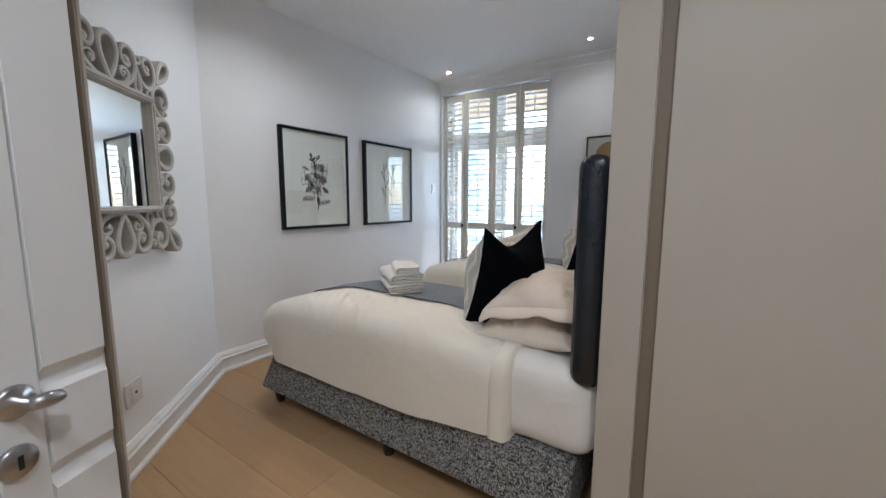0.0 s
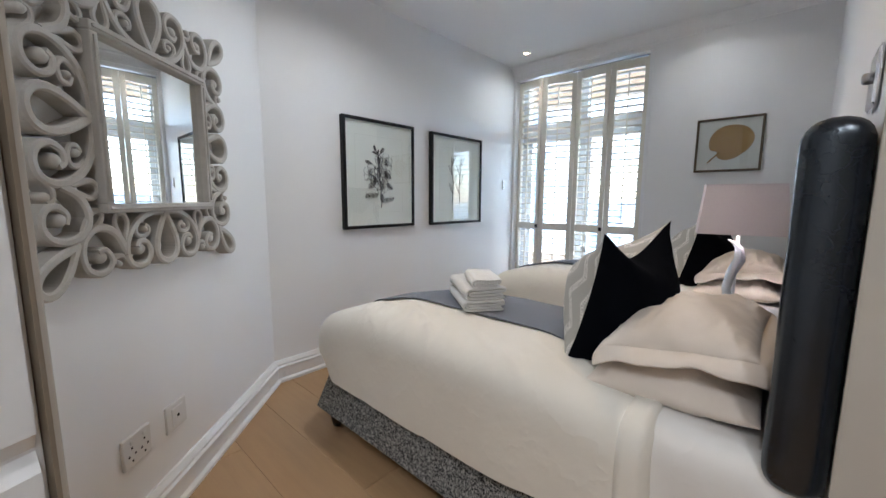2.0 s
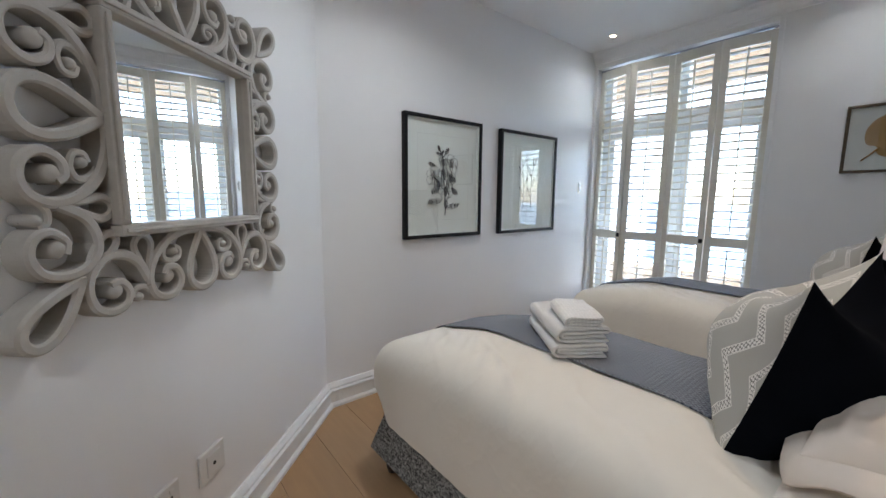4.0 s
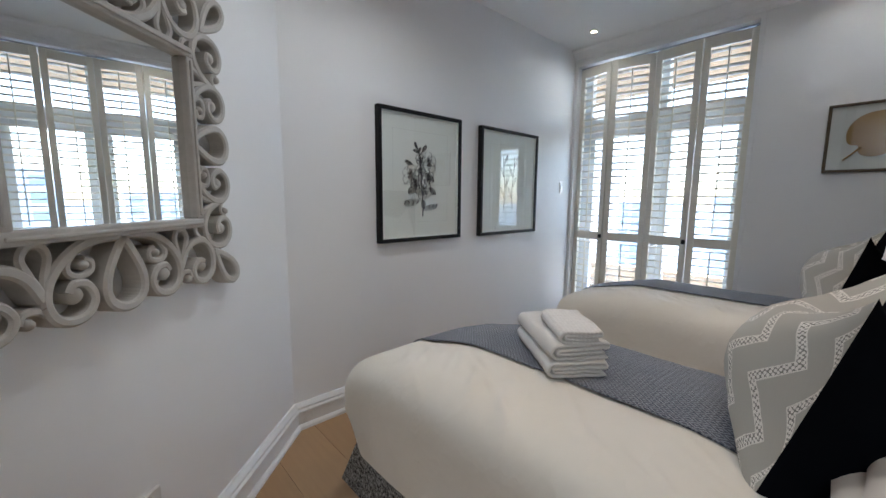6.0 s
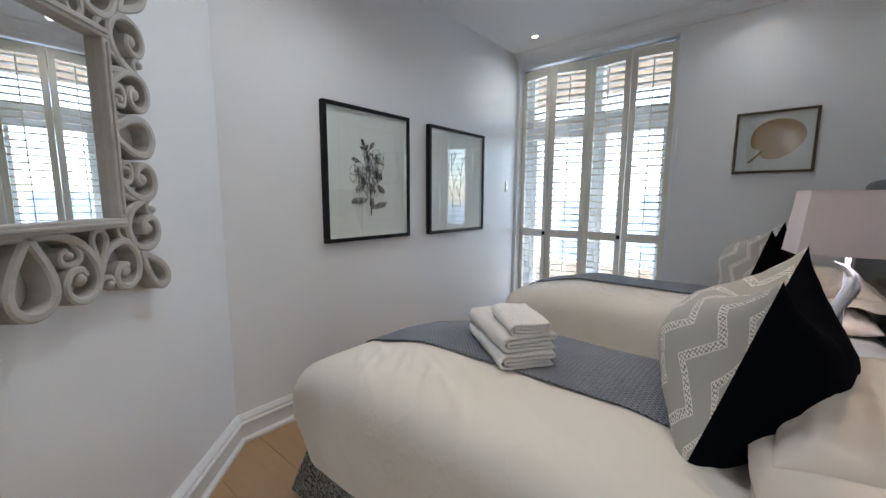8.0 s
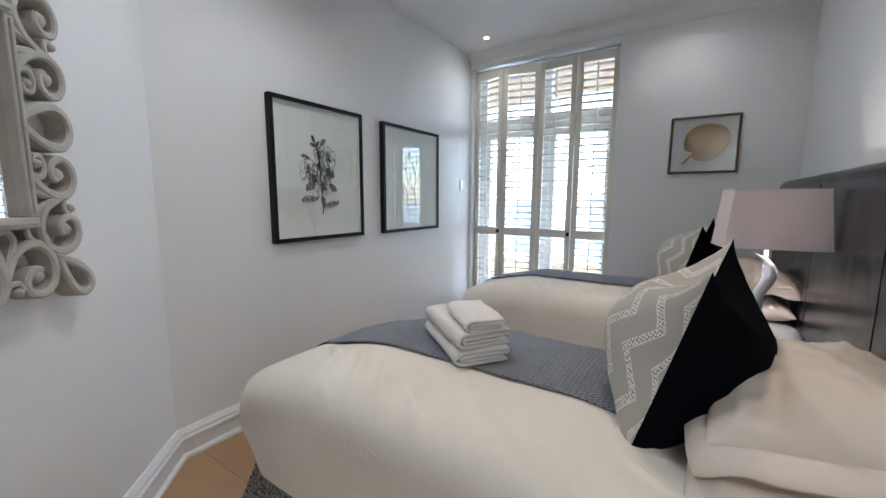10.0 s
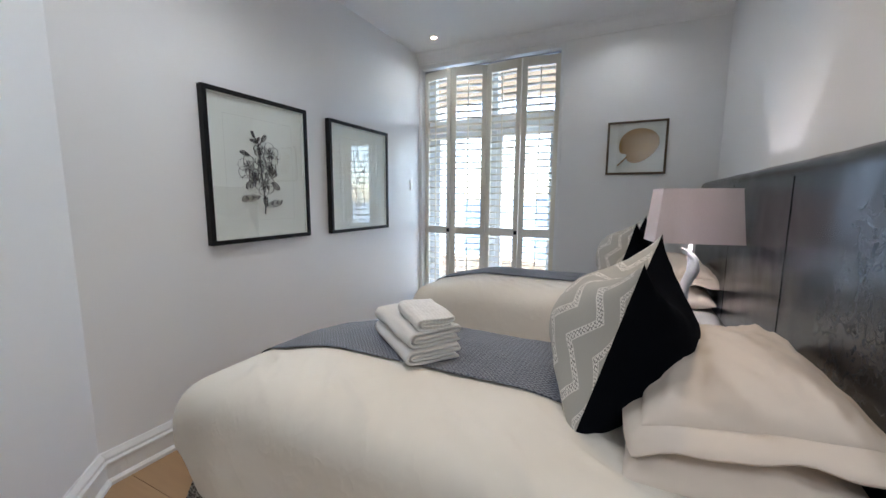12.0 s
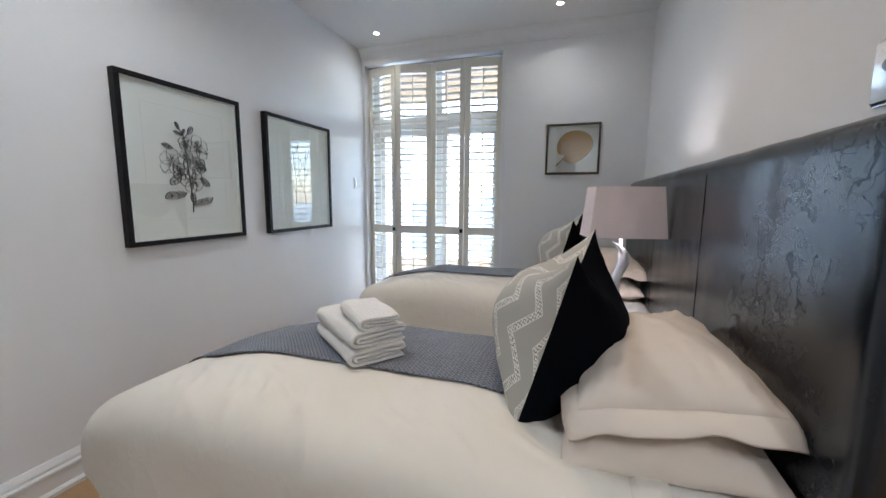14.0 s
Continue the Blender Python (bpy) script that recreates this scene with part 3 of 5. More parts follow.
def shutter(a, b, knob):
    """A louvred leaf between two plan points."""
    a, b = Vector((*a, 0)), Vector((*b, 0))
    d = b - a
    wid = d.length
    th = math.atan2(d.y, d.x)
    ob = new("shutter")
    ob.empty_display_size = 0.1
    ob.matrix_basis = Matrix.Translation((a.x, a.y, SHUT_BOT)) @ Matrix.Rotation(th, 4, "Z")
    tagged(ob, "cream painted louvred folding shutter with open slats", "shutter", "shutters of the balcony door")
    hgt, st, t = SHUT_TOP - SHUT_BOT, 0.052, 0.014
    g = 0.003
    for x0, x1 in ((g, st), (wid - st, wid - g)):
        part("stile", box(x0, x1, -t, t, 0, hgt, 0.003), CREAM, ob, local=True)
    bot, mid, top = (0.0, 0.10), (0.905, 0.985), (hgt - 0.085, hgt)
    for z0, z1 in (bot, mid, top):
        part("rail", box(st, wid - st, -t + 0.001, t - 0.001, z0, z1, 0.002), CREAM, ob, local=True)
    prof = bmesh.new()
    lens = []
    for x in (st + 0.003, wid - st - 0.003):
        ring = []
        for k in range(10):
            q = 2 * math.pi * k / 10
            ring.append(prof.verts.new((x, 0.030 * math.cos(q), 0.0058 * math.sin(q))))
        lens.append(ring)
    for k in range(10):
        prof.faces.new((lens[0][k], lens[0][(k + 1) % 10], lens[1][(k + 1) % 10], lens[1][k]))
    prof.faces.new(lens[0])
    prof.faces.new(lens[1][::-1])
    bmesh.ops.recalc_face_normals(prof, faces=prof.faces[:])
    me = mesh_of("slat", prof, CREAM, True)
    for z0, z1 in ((bot[1], mid[0]), (mid[1], top[0])):
        n = round((z1 - z0) / 0.0625)
        for i in range(n):
            s = part("slat", me, CREAM, ob, local=True)
            s.matrix_basis = Matrix.Translation((0, 0, z0 + (z1 - z0) * (i + 0.5) / n)) @ Matrix.Rotation(radians(-9 + random.uniform(-1.2, 1.2)), 4, "X")
        part("tilt_rod", box(wid / 2 - 0.005, wid / 2 + 0.005, -0.046, -0.036, z0 + 0.05, z1 - 0.02, 0.002), CREAM, ob, local=True)
    if knob:
        part("knob", box(wid - 0.036, wid - 0.006, -t - 0.014, -t, 0.928, 0.966, 0.003), DARK, ob, "small dark metal catch", local=True)
    return ob


FOLD = [(0.024, 3.0), (0.365, 2.925), (0.725, 3.0), (1.085, 2.965), (1.44, 3.0)]
for _i in range(4):
    shutter(FOLD[_i], FOLD[_i + 1], _i in (0, 2))

# ---- outside ----
piece("balcony_floor", box(-3, 5, 3.3, 5.0, -0.2, -0.02), TILE, "tiled balcony floor", "balcony", "structure")
piece("balcony_parapet", box(-3, 5, 4.75, 4.95, -0.2, 0.40, 0.01), PARAPET, "tan rendered balcony wall", "parapet", "structure")
piece("balcony_soffit", box(-3, 5, 3.3, 4.75, 2.72, 2.9, 0.01), SOFFIT, "tan painted balcony soffit", "soffit", "structure")
_g = bmesh.new()
bmesh.ops.create_circle(_g, cap_ends=True, segments=64, radius=4000)
moved(_g, Matrix.Translation((0, 0, -42)))
piece("ground", _g, SEA, "hazy sea and shore far below", "ground", "structure")


def tower(x, y, w, d, h, storeys, bays, label):
    """A block of flats with its storeys, window bays and slab edges."""
    base = -42
    t = thing("apartment_building", (x, y, base), label, "building")
    part("wall", box(x - w / 2, x + w / 2, y - d / 2, y + d / 2, base, base + h), TOWERWALL, t)
    part("roof", box(x - w / 2 - 0.3, x + w / 2 + 0.3, y - d / 2 - 0.3, y + d / 2 + 0.3, base + h, base + h + 0.9, 0.05), TOWERWALL, t)
    sh = h / storeys
    bw = w / bays
    win = mesh_of("window", box(-bw * 0.34, bw * 0.34, -0.12, 0.02, 0, sh * 0.55), TOWERGLASS)
    for i in range(storeys):
        z = base + i * sh
        part("balcony", box(x - w / 2 + 0.2, x + w / 2 - 0.2, y - d / 2 - 1.2, y - d / 2, z, z + 0.9), TOWERWALL, t)
        for k in range(bays):
            o = part("window", win, TOWERGLASS, t, local=True)
            o.matrix_basis = Matrix.Translation((-w / 2 + bw * (k + 0.5), -d / 2, i * sh + sh * 0.36))


tower(-46, 78, 22, 16, 66, 20, 5, "tall pale apartment building with balconies across the road")
tower(-18, 150, 24, 16, 44, 12, 5, "pale apartment building in the distance")
tower(16, 120, 20, 16, 48, 13, 4, "pale apartment building with small windows")
tower(-75, 190, 40, 20, 42, 11, 8, "long pale building near the shore")


# ---- beds ----
def smooth(f):
    f = min(1.0, max(0.0, f))
    return f * f * (3 - 2 * f)


def cushion(m, seed):
    """Square scatter cushion: embroidered front, velvet back. Its own axes: x across, y up, z to the front."""
    ob = new("cushion")
    ob.empty_display_size = 0.1
    ob.matrix_basis = m
    tagged(ob, "square cushion with pale zigzag embroidered front and navy velvet back", "cushion", "cushions on the beds")
    part("front_panel", pillow_grid(0.565, 0.575, 0.40, 34, 0.78, 0.15, 1, 0.085, seed), EMBROIDERY, ob, "pale grey cloth with white stitched zigzags", True, True)
    part("back_panel", pillow_grid(0.565, 0.575, 0.42, 34, 0.72, 0.15, -1, 0.085, seed), VELVET, ob, "navy velvet", True, True)
    return ob


def pillow(m, flange, seed, label):
    ob = new("pillow")
    ob.empty_display_size = 0.1
    ob.matrix_basis = m
    tagged(ob, label, "pillow", "pillows on the beds")
    w, h, t = (0.56, 0.405, 0.19) if flange else (0.65, 0.45, 0.18)
    b = join(pillow_grid(w, h, t * 1.2, 52, 0.50, 0.05, 1, 0, seed, 0.009), pillow_grid(w, h, t * 0.8, 52, 0.42, 0.05, -1, 0, seed, 0.007))
    bmesh.ops.remove_doubles(b, verts=b.verts[:], dist=0.0004)
    for v in b.verts:
        u, q = 2 * v.co.x / w, 2 * v.co.y / h
        side = smooth((abs(u) - 0.15) / 0.5) * smooth((1.0 - abs(u)) / 0.12) * smooth((1.0 - abs(q)) / 0.2)
        ridge = 1 - abs(noise.noise(Vector((q * 5.5 + u * 1.6 + seed, u * 1.3, seed * 1.7)))) * 2.6
        v.co.z += (0.008 if v.co.z > 0 else -0.003) * max(0.0, ridge) ** 2 * side
    part("case", b, PILLOWCASE, ob, "", True, True)
    if flange:
        f = bmesh.new()
        n, bw = 96, 0.042
        rings = []
        for i in range(n):
            a = 4 * i / n
            s, q = int(a), a - int(a)
            u, v = ((2 * q - 1, -1), (1, 2 * q - 1), (1 - 2 * q, 1), (-1, 1 - 2 * q))[s]
            pin = 0.05
            x, y = w / 2 * u * (1 - pin * (1 - v * v)), h / 2 * v * (1 - pin * (1 - u * u))
            rc = 1 - 0.07 * (u * v) ** 6
            ex, ey = u * (w / 2 + bw) * rc, v * (h / 2 + bw) * rc
            wave = 0.004 * math.sin(i * 0.9 + seed) * math.sin(i * 0.23) + 0.020 * noise.noise(Vector((u * 2 + seed, v * 2, 0)))
            edge = []
            for k in range(5):
                g = k / 4
                edge.append((x * 0.97 * (1 - g) + ex * g, y * 0.97 * (1 - g) + ey * g, wave * g - (0.028 + 0.035 * (u * v) ** 4) * g * g))
            ring = [f.verts.new((a0, a1, a2 + 0.003)) for a0, a1, a2 in edge] + [f.verts.new((a0, a1, a2 - 0.003)) for a0, a1, a2 in edge[::-1]]
            rings.append(ring)
        k = len(rings[0])
        for i in range(n):
            a, c = rings[i], rings[(i + 1) % n]
            for j in range(k):
                f.faces.new((a[j], a[(j + 1) % k], c[(j + 1) % k], c[j]))
        bmesh.ops.recalc_face_normals(f, faces=f.faces[:])
        part("flange", f, PILLOWCASE, ob, "stitched flat border", True, True)
    return ob


def axes(origin, xa, ya):
    """A pose from an origin and the directions of two axes."""
    xa = Vector(xa).normalized()
    za = xa.cross(Vector(ya)).normalized()
    ya = za.cross(xa)
    m = Matrix((xa, ya, za)).transposed().to_4x4()
    m.translation = origin
    return m


DX0, DX1, DY0, DY1, DZ0, DZ1 = 0.612, 2.33, -0.072, 0.945, 0.05, 0.728
DR = (0.15, 0.15, 0.17)


def dent(c, dy):
    """How far the cushion and pillows press the bedding down."""
    return 0.022 * math.exp(-(((c.x - 2.04) / 0.15) ** 2 + ((c.y - dy - 0.30) / 0.22) ** 2)) * smooth((c.z - 0.45) / 0.2)


def slump(x, y, z):
    """How far the bedding sags towards the foot and the far side."""
    return (0.085 * smooth((1.12 - x) / 0.52) + 0.035 * smooth((y - 0.52) / 0.40)) * smooth((z - 0.36) / 0.25)


def settle(bm, dy):
    """Press the bedding under the cushion, and let the duvet thin out towards the head."""
    for v in bm.verts:
        c = v.co
        c.z -= slump(c.x, c.y - dy, c.z)
        c.z -= dent(c, dy)
        f = min(1.0, max(0.0, (c.x - 1.85) / 0.45))
        f = f * f * (3 - 2 * f)
        mid = 0.435 + dy
        c.y += (0.040 if c.y < mid else -0.035) * f * min(1.0, abs(c.y - mid) / 0.4)
        c.z -= 0.040 * f * smooth((c.z - 0.34) / 0.30)


def bed(dy, label, seed):
    b = thing("bed", (1.62, 0.45 + dy, 0), label, "bed", "single beds")
    # flared base
    base = bmesh.new()
    lo = [(0.645, -0.075), (2.60, -0.075), (2.60, 0.955), (0.645, 0.955)]
    hi = [(0.715, -0.015), (2.60, -0.015), (2.60, 0.895), (0.715, 0.895)]
    lv = [base.verts.new((x, y + dy, 0.098)) for x, y in lo]
    hv = [base.verts.new((x, y + dy, 0.325)) for x, y in hi]
    base.faces.new(lv[::-1])
    base.faces.new(hv)
    for i in range(4):
        base.faces.new((lv[i], lv[(i + 1) % 4], hv[(i + 1) % 4], hv[i]))
    bmesh.ops.recalc_face_normals(base, faces=base.faces[:])
    bmesh.ops.bevel(base, geom=base.edges[:], offset=0.012, segments=2, affect="EDGES")
    part("base", base, TWEED, b, "base upholstered in grey tweed")
    for x in (0.75, 1.68, 2.5):
        for y in (0.0, 0.88):
            part("leg", lathe([(0.022, 0), (0.030, 0.03), (0.036, 0.07), (0.036, 0.10)], 14, (x, y + dy, 0)), LEGWOOD, b, "dark turned wooden foot", True)
    mat = soft_box(0.74, 2.665 if dy == 0 else 2.60, 0.012 + dy, 0.875 + dy, 0.315, 0.668, (0.10, 0.09, 0.08), 0.04, 0.006, 5)
    for v in mat.verts:
        v.co.z -= slump(v.co.x, v.co.y - dy, v.co.z) * 1.1
    part("mattress", mat, SHEET, b, "mattress in a white fitted sheet", True)
    # the duvet and what lies on it are things of their own
    duv = soft_box(DX0, DX1, DY0 + dy, DY1 + dy, DZ0, DZ1, DR, 0.0125, 0.007, 2.2, keep=lambda c: c.z > 0.315 and c.x < DX1 - 0.004, norm=2.5)
    rf = random.Random(7 + int(seed))
    folds = []
    for _ in range(34):
        an = rf.uniform(2.0, 2.75)
        folds.append((rf.uniform(0.85, 2.1), rf.uniform(0.02, 0.24), math.cos(an), math.sin(an), rf.uniform(0.06, 0.16), rf.uniform(0.008, 0.015), rf.uniform(0.004, 0.010)))
    for v in duv.verts:
        c = v.co
        c.z += 0.004 * noise.noise(Vector((c.x * 9, c.y * 3 + seed, 2)))
        for px, py, ca, sa, ln, wd, amp in folds:
            s, e = (c.x - px) * ca + (c.y - dy - py) * sa, -(c.x - px) * sa + (c.y - dy - py) * ca
            if abs(s) < 2.5 * ln and abs(e) < 3 * wd:
                a = amp * math.exp(-(e / wd) ** 2 - (s / ln) ** 2) * smooth((0.36 - c.y + dy) / 0.06)
                c.z += a
        if c.z < 0.46:
            low = min(1.0, (0.46 - c.z) / 0.13)
            c.x += (0.46 - c.z) * 0.8 * smooth((1.10 - c.x) / 0.40)
            c.y += 0.004 * math.sin(c.x * 13 + seed) * low * (1 if c.y < 0.4 + dy else -1)
            c.z += 0.010 * math.sin(c.x * 3.1 + 0.6 + seed) * low
    settle(duv, dy)
    d = thing("duvet", (1.5, 0.45 + dy, 0.32), "plain white cotton duvet tucked smooth over the bed", "duvet", "duvets")
    part("cover", duv, DUVET, d, "", True)
    hem = soft_box(2.245, 2.341, DY0 + dy, DY1 + dy, DZ0, DZ1, (0.008, DR[1], DR[2]), 0.015, 0.007, 2.2, 0.003, keep=lambda c: c.z > 0.325 and 2.247 < c.x, norm=2.5)
    settle(hem, dy)
    for k in (0.040, 0.100):
        seam = soft_box(2.222 + k, 2.228 + k, DY0 + dy, DY1 + dy, DZ0, DZ1, (0.0029, DR[1], DR[2]), 0.02, 0.007, 2.2, 0.0044, keep=lambda c: c.z > 0.33, norm=2.5)
        settle(seam, dy)
        part("stitching", seam, DUVET, d, "", True)
    part("turned_hem", hem, DUVET, d, "stitched folded edge", True)
    th = soft_box(DX0, DX1, DY0 + dy, DY1 + dy, DZ0, DZ1, DR, 0.0125, 0.007, 2.2, 0.010, keep=lambda c: c.y > 0.335 + dy and c.x < 2.22 and c.z > 0.40, norm=2.5)
    for v in th.verts:
        v.co.z += 0.004 * noise.noise(Vector((v.co.x * 9, v.co.y * 3 + seed, 2)))
    settle(th, dy)
    t = thing("throw", (1.5, 0.7 + dy, DZ1), "slate blue woven throw laid along the bed", "throw", "throws")
    part("cloth", th, THROW, t, "", True)
    part("hem", tube([(0.72 + 0.02 * k if k < 8 else 0.86 + 1.36 * (k - 7) / 30, 0.338 + dy + 0.002 * math.sin(k), 0.0) for k in range(38)], 0.004, 6), THROW, t)
    pillow(axes((2.33, 0.435 + dy, 0.720), (0, 1, 0.06), (-0.985, 0, -0.05)), False, 2.0 + seed, "plump white cotton pillow lying on the bed")
    pillow(axes((2.338, 0.43 + dy, 0.842), (0, 1, 0.02), (-0.98, 0, -0.14)), True, 5.0 + seed, "white oxford pillow with a flat border")
    cushion(axes((2.079, 0.471 + dy, 0.909), (-0.122, -1, -0.048), (0.295, 0.212, 0.94)), 1.0 + seed)


def fix_hem():
    """Lay each throw's hem on the duvet's top."""
    for ob in bpy.data.objects:
        if ob.name.startswith("hem") and ob.type == "MESH":
            for v in ob.data.vertices:
                x = v.co.x
                far = 1.69 if v.co.y > 1.2 else 0.0
                v.co.z -= 0.022 * math.exp(-(((x - 2.04) / 0.15) ** 2 + ((v.co.y - far - 0.30) / 0.22) ** 2)) + 0.040 * smooth((x - 1.85) / 0.45)
                v.co.z -= slump(x, v.co.y - far, 0.73)
                e = max(0.0, (DX0 + DR[0] - x) / DR[0])
                v.co.z += DZ1 - DR[2] + DR[2] * max(0.0, 1 - min(1, e) ** 2.5) ** 0.4 + 0.009


bed(0.0, "single bed with a grey tweed base and white bedding", 0.0)
bed(1.69, "single bed with white bedding beside the balcony door", 4.0)
fix_hem()

# ---- headboard ----
hb = thing("headboard", (2.62, 1.42, 0.62), "long black leather headboard in stitched panels on the wall", "headboard")
part("panel", soft_box(2.562, 2.674, 0.0, 2.86, 0.62, 1.448, (0.05, 0.03, 0.05), 0.02, 0.0025, 6), LEATHER, hb, "", True)
for _y in (0.89, 1.72):
    part("seam", tube([(2.5625, _y, 0.67 + 0.09 * _k) for _k in range(9)], 0.0022, 6), LEATHER, hb, "stitched seam", True)

# ---- bedside table and lamp ----
bt = thing("bedside_table", (2.36, 1.30, 0), "small white bedside table between the beds", "table")
part("top", box(2.14, 2.54, 1.10, 1.50, 0.53, 0.56, 0.004), GLOSS, bt)
part("body", box(2.16, 2.54, 1.12, 1.48, 0.30, 0.53, 0.003), GLOSS, bt)
for _x in (2.18, 2.52):
    for _y in (1.14, 1.46):
        part("leg", box(_x - 0.015, _x + 0.015, _y - 0.015, _y + 0.015, 0, 0.30, 0.003), GLOSS, bt)

LX, LY = 2.355, 1.40
lamp = thing("table_lamp", (LX, LY, 0.56), "silver twisted table lamp with a pale pink oblong shade", "lamp")
part("foot", lathe([(0.075, 0), (0.075, 0.008), (0.06, 0.014), (0.014, 0.024), (0.012, 0.05)], 28, (LX, LY, 0.56)), LAMPBODY, lamp, "", True)
part("stem", tube([(LX, LY, 0.58), (LX, LY, 0.8), (LX, LY, 1.148)], 0.009, 12), LAMPBODY, lamp, "", True)
_keys = [(0.60, 0.022, 0.030), (0.72, -0.004, 0.024), (0.82, -0.028, 0.019), (0.90, -0.014, 0.022), (0.98, 0.018, 0.026), (1.03, 0.016, 0.018), (1.065, -0.012, 0.009), (1.08, -0.040, 0.003)]
_p, _r = [], []
for _k in range(29):
    _q = _k / 28 * (len(_keys) - 1)
    _n = min(int(_q), len(_keys) - 2)
    _f = _q - _n
    _f = _f * _f * (3 - 2 * _f)
    _z, _o, _rad = (_keys[_n][_c] * (1 - _f) + _keys[_n + 1][_c] * _f for _c in range(3))
    _p.append((LX + _o, LY - 0.02, _z))
    _r.append(_rad)
part("horn", tube(_p, _r, 14), LAMPBODY, lamp, "curved polished horn twisting round the stem", True)
SZ0, SZ1 = 1.112, 1.358


def shade_outline(k, inset=0.0):
    """A bowed oblong, k times its full size, turned a little on its stem."""
    w, d = 0.184 * k - inset, 0.098 * k - inset
    pts = [(-w, -d), (-w, d)] + [(w * q, d + 0.010 * (1 - q * q)) for q in (-0.6, -0.2, 0.2, 0.6)]
    pts += [(w, d), (w, -d)] + [(w * q, -d - 0.010 * (1 - q * q)) for q in (0.6, 0.2, -0.2, -0.6)]
    ca, sa = math.cos(radians(12)), math.sin(radians(12))
    return [(x * ca - y * sa, x * sa + y * ca) for x, y in pts]


def shell(rows):
    """A closed wall through outlines at rising heights, listed round from outside to inside."""
    bm = bmesh.new()
    rings = [[bm.verts.new((LX + x, LY + y, z)) for x, y in pts] for pts, z in rows]
    n = len(rings[0])
    for a, b in zip(rings, rings[1:] + rings[:1]):
        for i in range(n):
            bm.faces.new((a[i], a[(i + 1) % n], b[(i + 1) % n], b[i]))
    bmesh.ops.recalc_face_normals(bm, faces=bm.faces[:])
    return bm


K0, K1 = 1.0, 0.87
shade = part("shade", shell([(shade_outline(K0), SZ0), (shade_outline(K1), SZ1), (shade_outline(K1, 0.003), SZ1), (shade_outline(K0, 0.003), SZ0)]), SHADE, lamp, "pale pink fabric shade, oblong and tapering")
for _z, _k in ((SZ0, K0), (SZ1, K1)):
    part("shade_ring", shell([(shade_outline(_k, -0.0015), _z - 0.002), (shade_outline(_k, -0.0015), _z + 0.004), (shade_outline(_k, 0.002), _z + 0.004), (shade_outline(_k, 0.002), _z - 0.002)]), SHADE, shade)
part("bulb", lathe([(0.012, 0), (0.018, 0.012), (0.018, 0.026), (0.010, 0.038), (0.0005, 0.042)], 16, (LX, LY, 1.148)), BULB, lamp, "lit bulb", True)
_l = bpy.data.lights.new("lamp_light", "POINT")
_l.energy, _l.shadow_soft_size, _l.color = LAMP_WATTS, 0.010, (1.0, 0.93, 0.90)
new("lamp_light", _l).matrix_basis = Matrix.Translation((LX, LY, 1.222))


# ---- towels ----
def folded_towel(m, w, d, h, label, seed, cloth=TERRY):
    """A towel folded into layers whose folds show at the front edge; own axes: x along, y across, z up."""
    ob = new("towel")
    ob.empty_display_size = 0.1
    ob.matrix_basis = m
    tagged(ob, label, "towel", "folded towels on the bed")
    t = h / 4
    path = []

    def run(y0, y1, z):
        path.extend((y0 + (y1 - y0) * i / 12, z) for i in range(13))

    def turn(y, z0, z1, side):
        r = (z1 - z0) / 2
        for i in range(1, 8):
            a = -math.pi / 2 + math.pi * i / 8
            path.append((y + side * abs(r) * 0.95 * math.cos(a), z0 + r + r * math.sin(a)))

    # the outer layers wrap round the inner fold
    lo, hi = -d / 2 + 1.9 * t, d / 2 - t
    run(hi, lo, 0.5 * t)
    turn(lo, 0.5 * t, 3.5 * t, -1)
    run(lo, hi - 0.006, 3.5 * t)
    turn(hi - 0.006, 3.5 * t, 2.5 * t, 1)
    run(hi - 0.006, lo + 0.004, 2.5 * t)
    turn(lo + 0.004, 2.5 * t, 1.5 * t, -1)
    run(lo + 0.004, hi - 0.012, 1.5 * t)
    n = len(path)
    b = bmesh.new()
    rows, steps = [], 44
    for q in range(steps + 1):
        x = -w / 2 + w * q / steps
        near = min(q, steps - q)
        thin = (0.55, 0.88, 0.98)[near] if near < 3 else 1.0
        ring = []
        for side in (1, -1):
            for i in (range(n) if side > 0 else range(n - 1, -1, -1)):
                p0, p1 = path[max(i - 1, 0)], path[min(i + 1, n - 1)]
                ty, tz = p1[0] - p0[0], p1[1] - p0[1]
                ln = math.hypot(ty, tz) or 1
                off = side * t * 0.475 * thin * (0.55 if i in (0, n - 1) else 0.85 if i in (1, n - 2) else 1.0)
                y, z = path[i][0] - tz / ln * off, path[i][1] + ty / ln * off
                sag = noise.noise(Vector((x * 9, y * 9, seed + z * 12))) * 0.007
                xs = x + noise.noise(Vector((y * 14, z * 40, seed))) * 0.006
                ring.append(b.verts.new((xs, y + sag * 0.6, max(0.0, z + sag * (z / h)))))
        rows.append(ring)
    m2 = len(rows[0])
    for a, c in zip(rows, rows[1:]):
        for i in range(m2):
            b.faces.new((a[i], a[(i + 1) % m2], c[(i + 1) % m2], c[i]))
    for ring in (rows[0], rows[-1]):
        for i in range(n - 1):
            b.faces.new((ring[i], ring[i + 1], ring[m2 - 2 - i], ring[m2 - 1 - i]))
    bmesh.ops.recalc_face_normals(b, faces=b.faces[:])
    part("cloth", b, cloth, ob, "", True, True)
    return ob


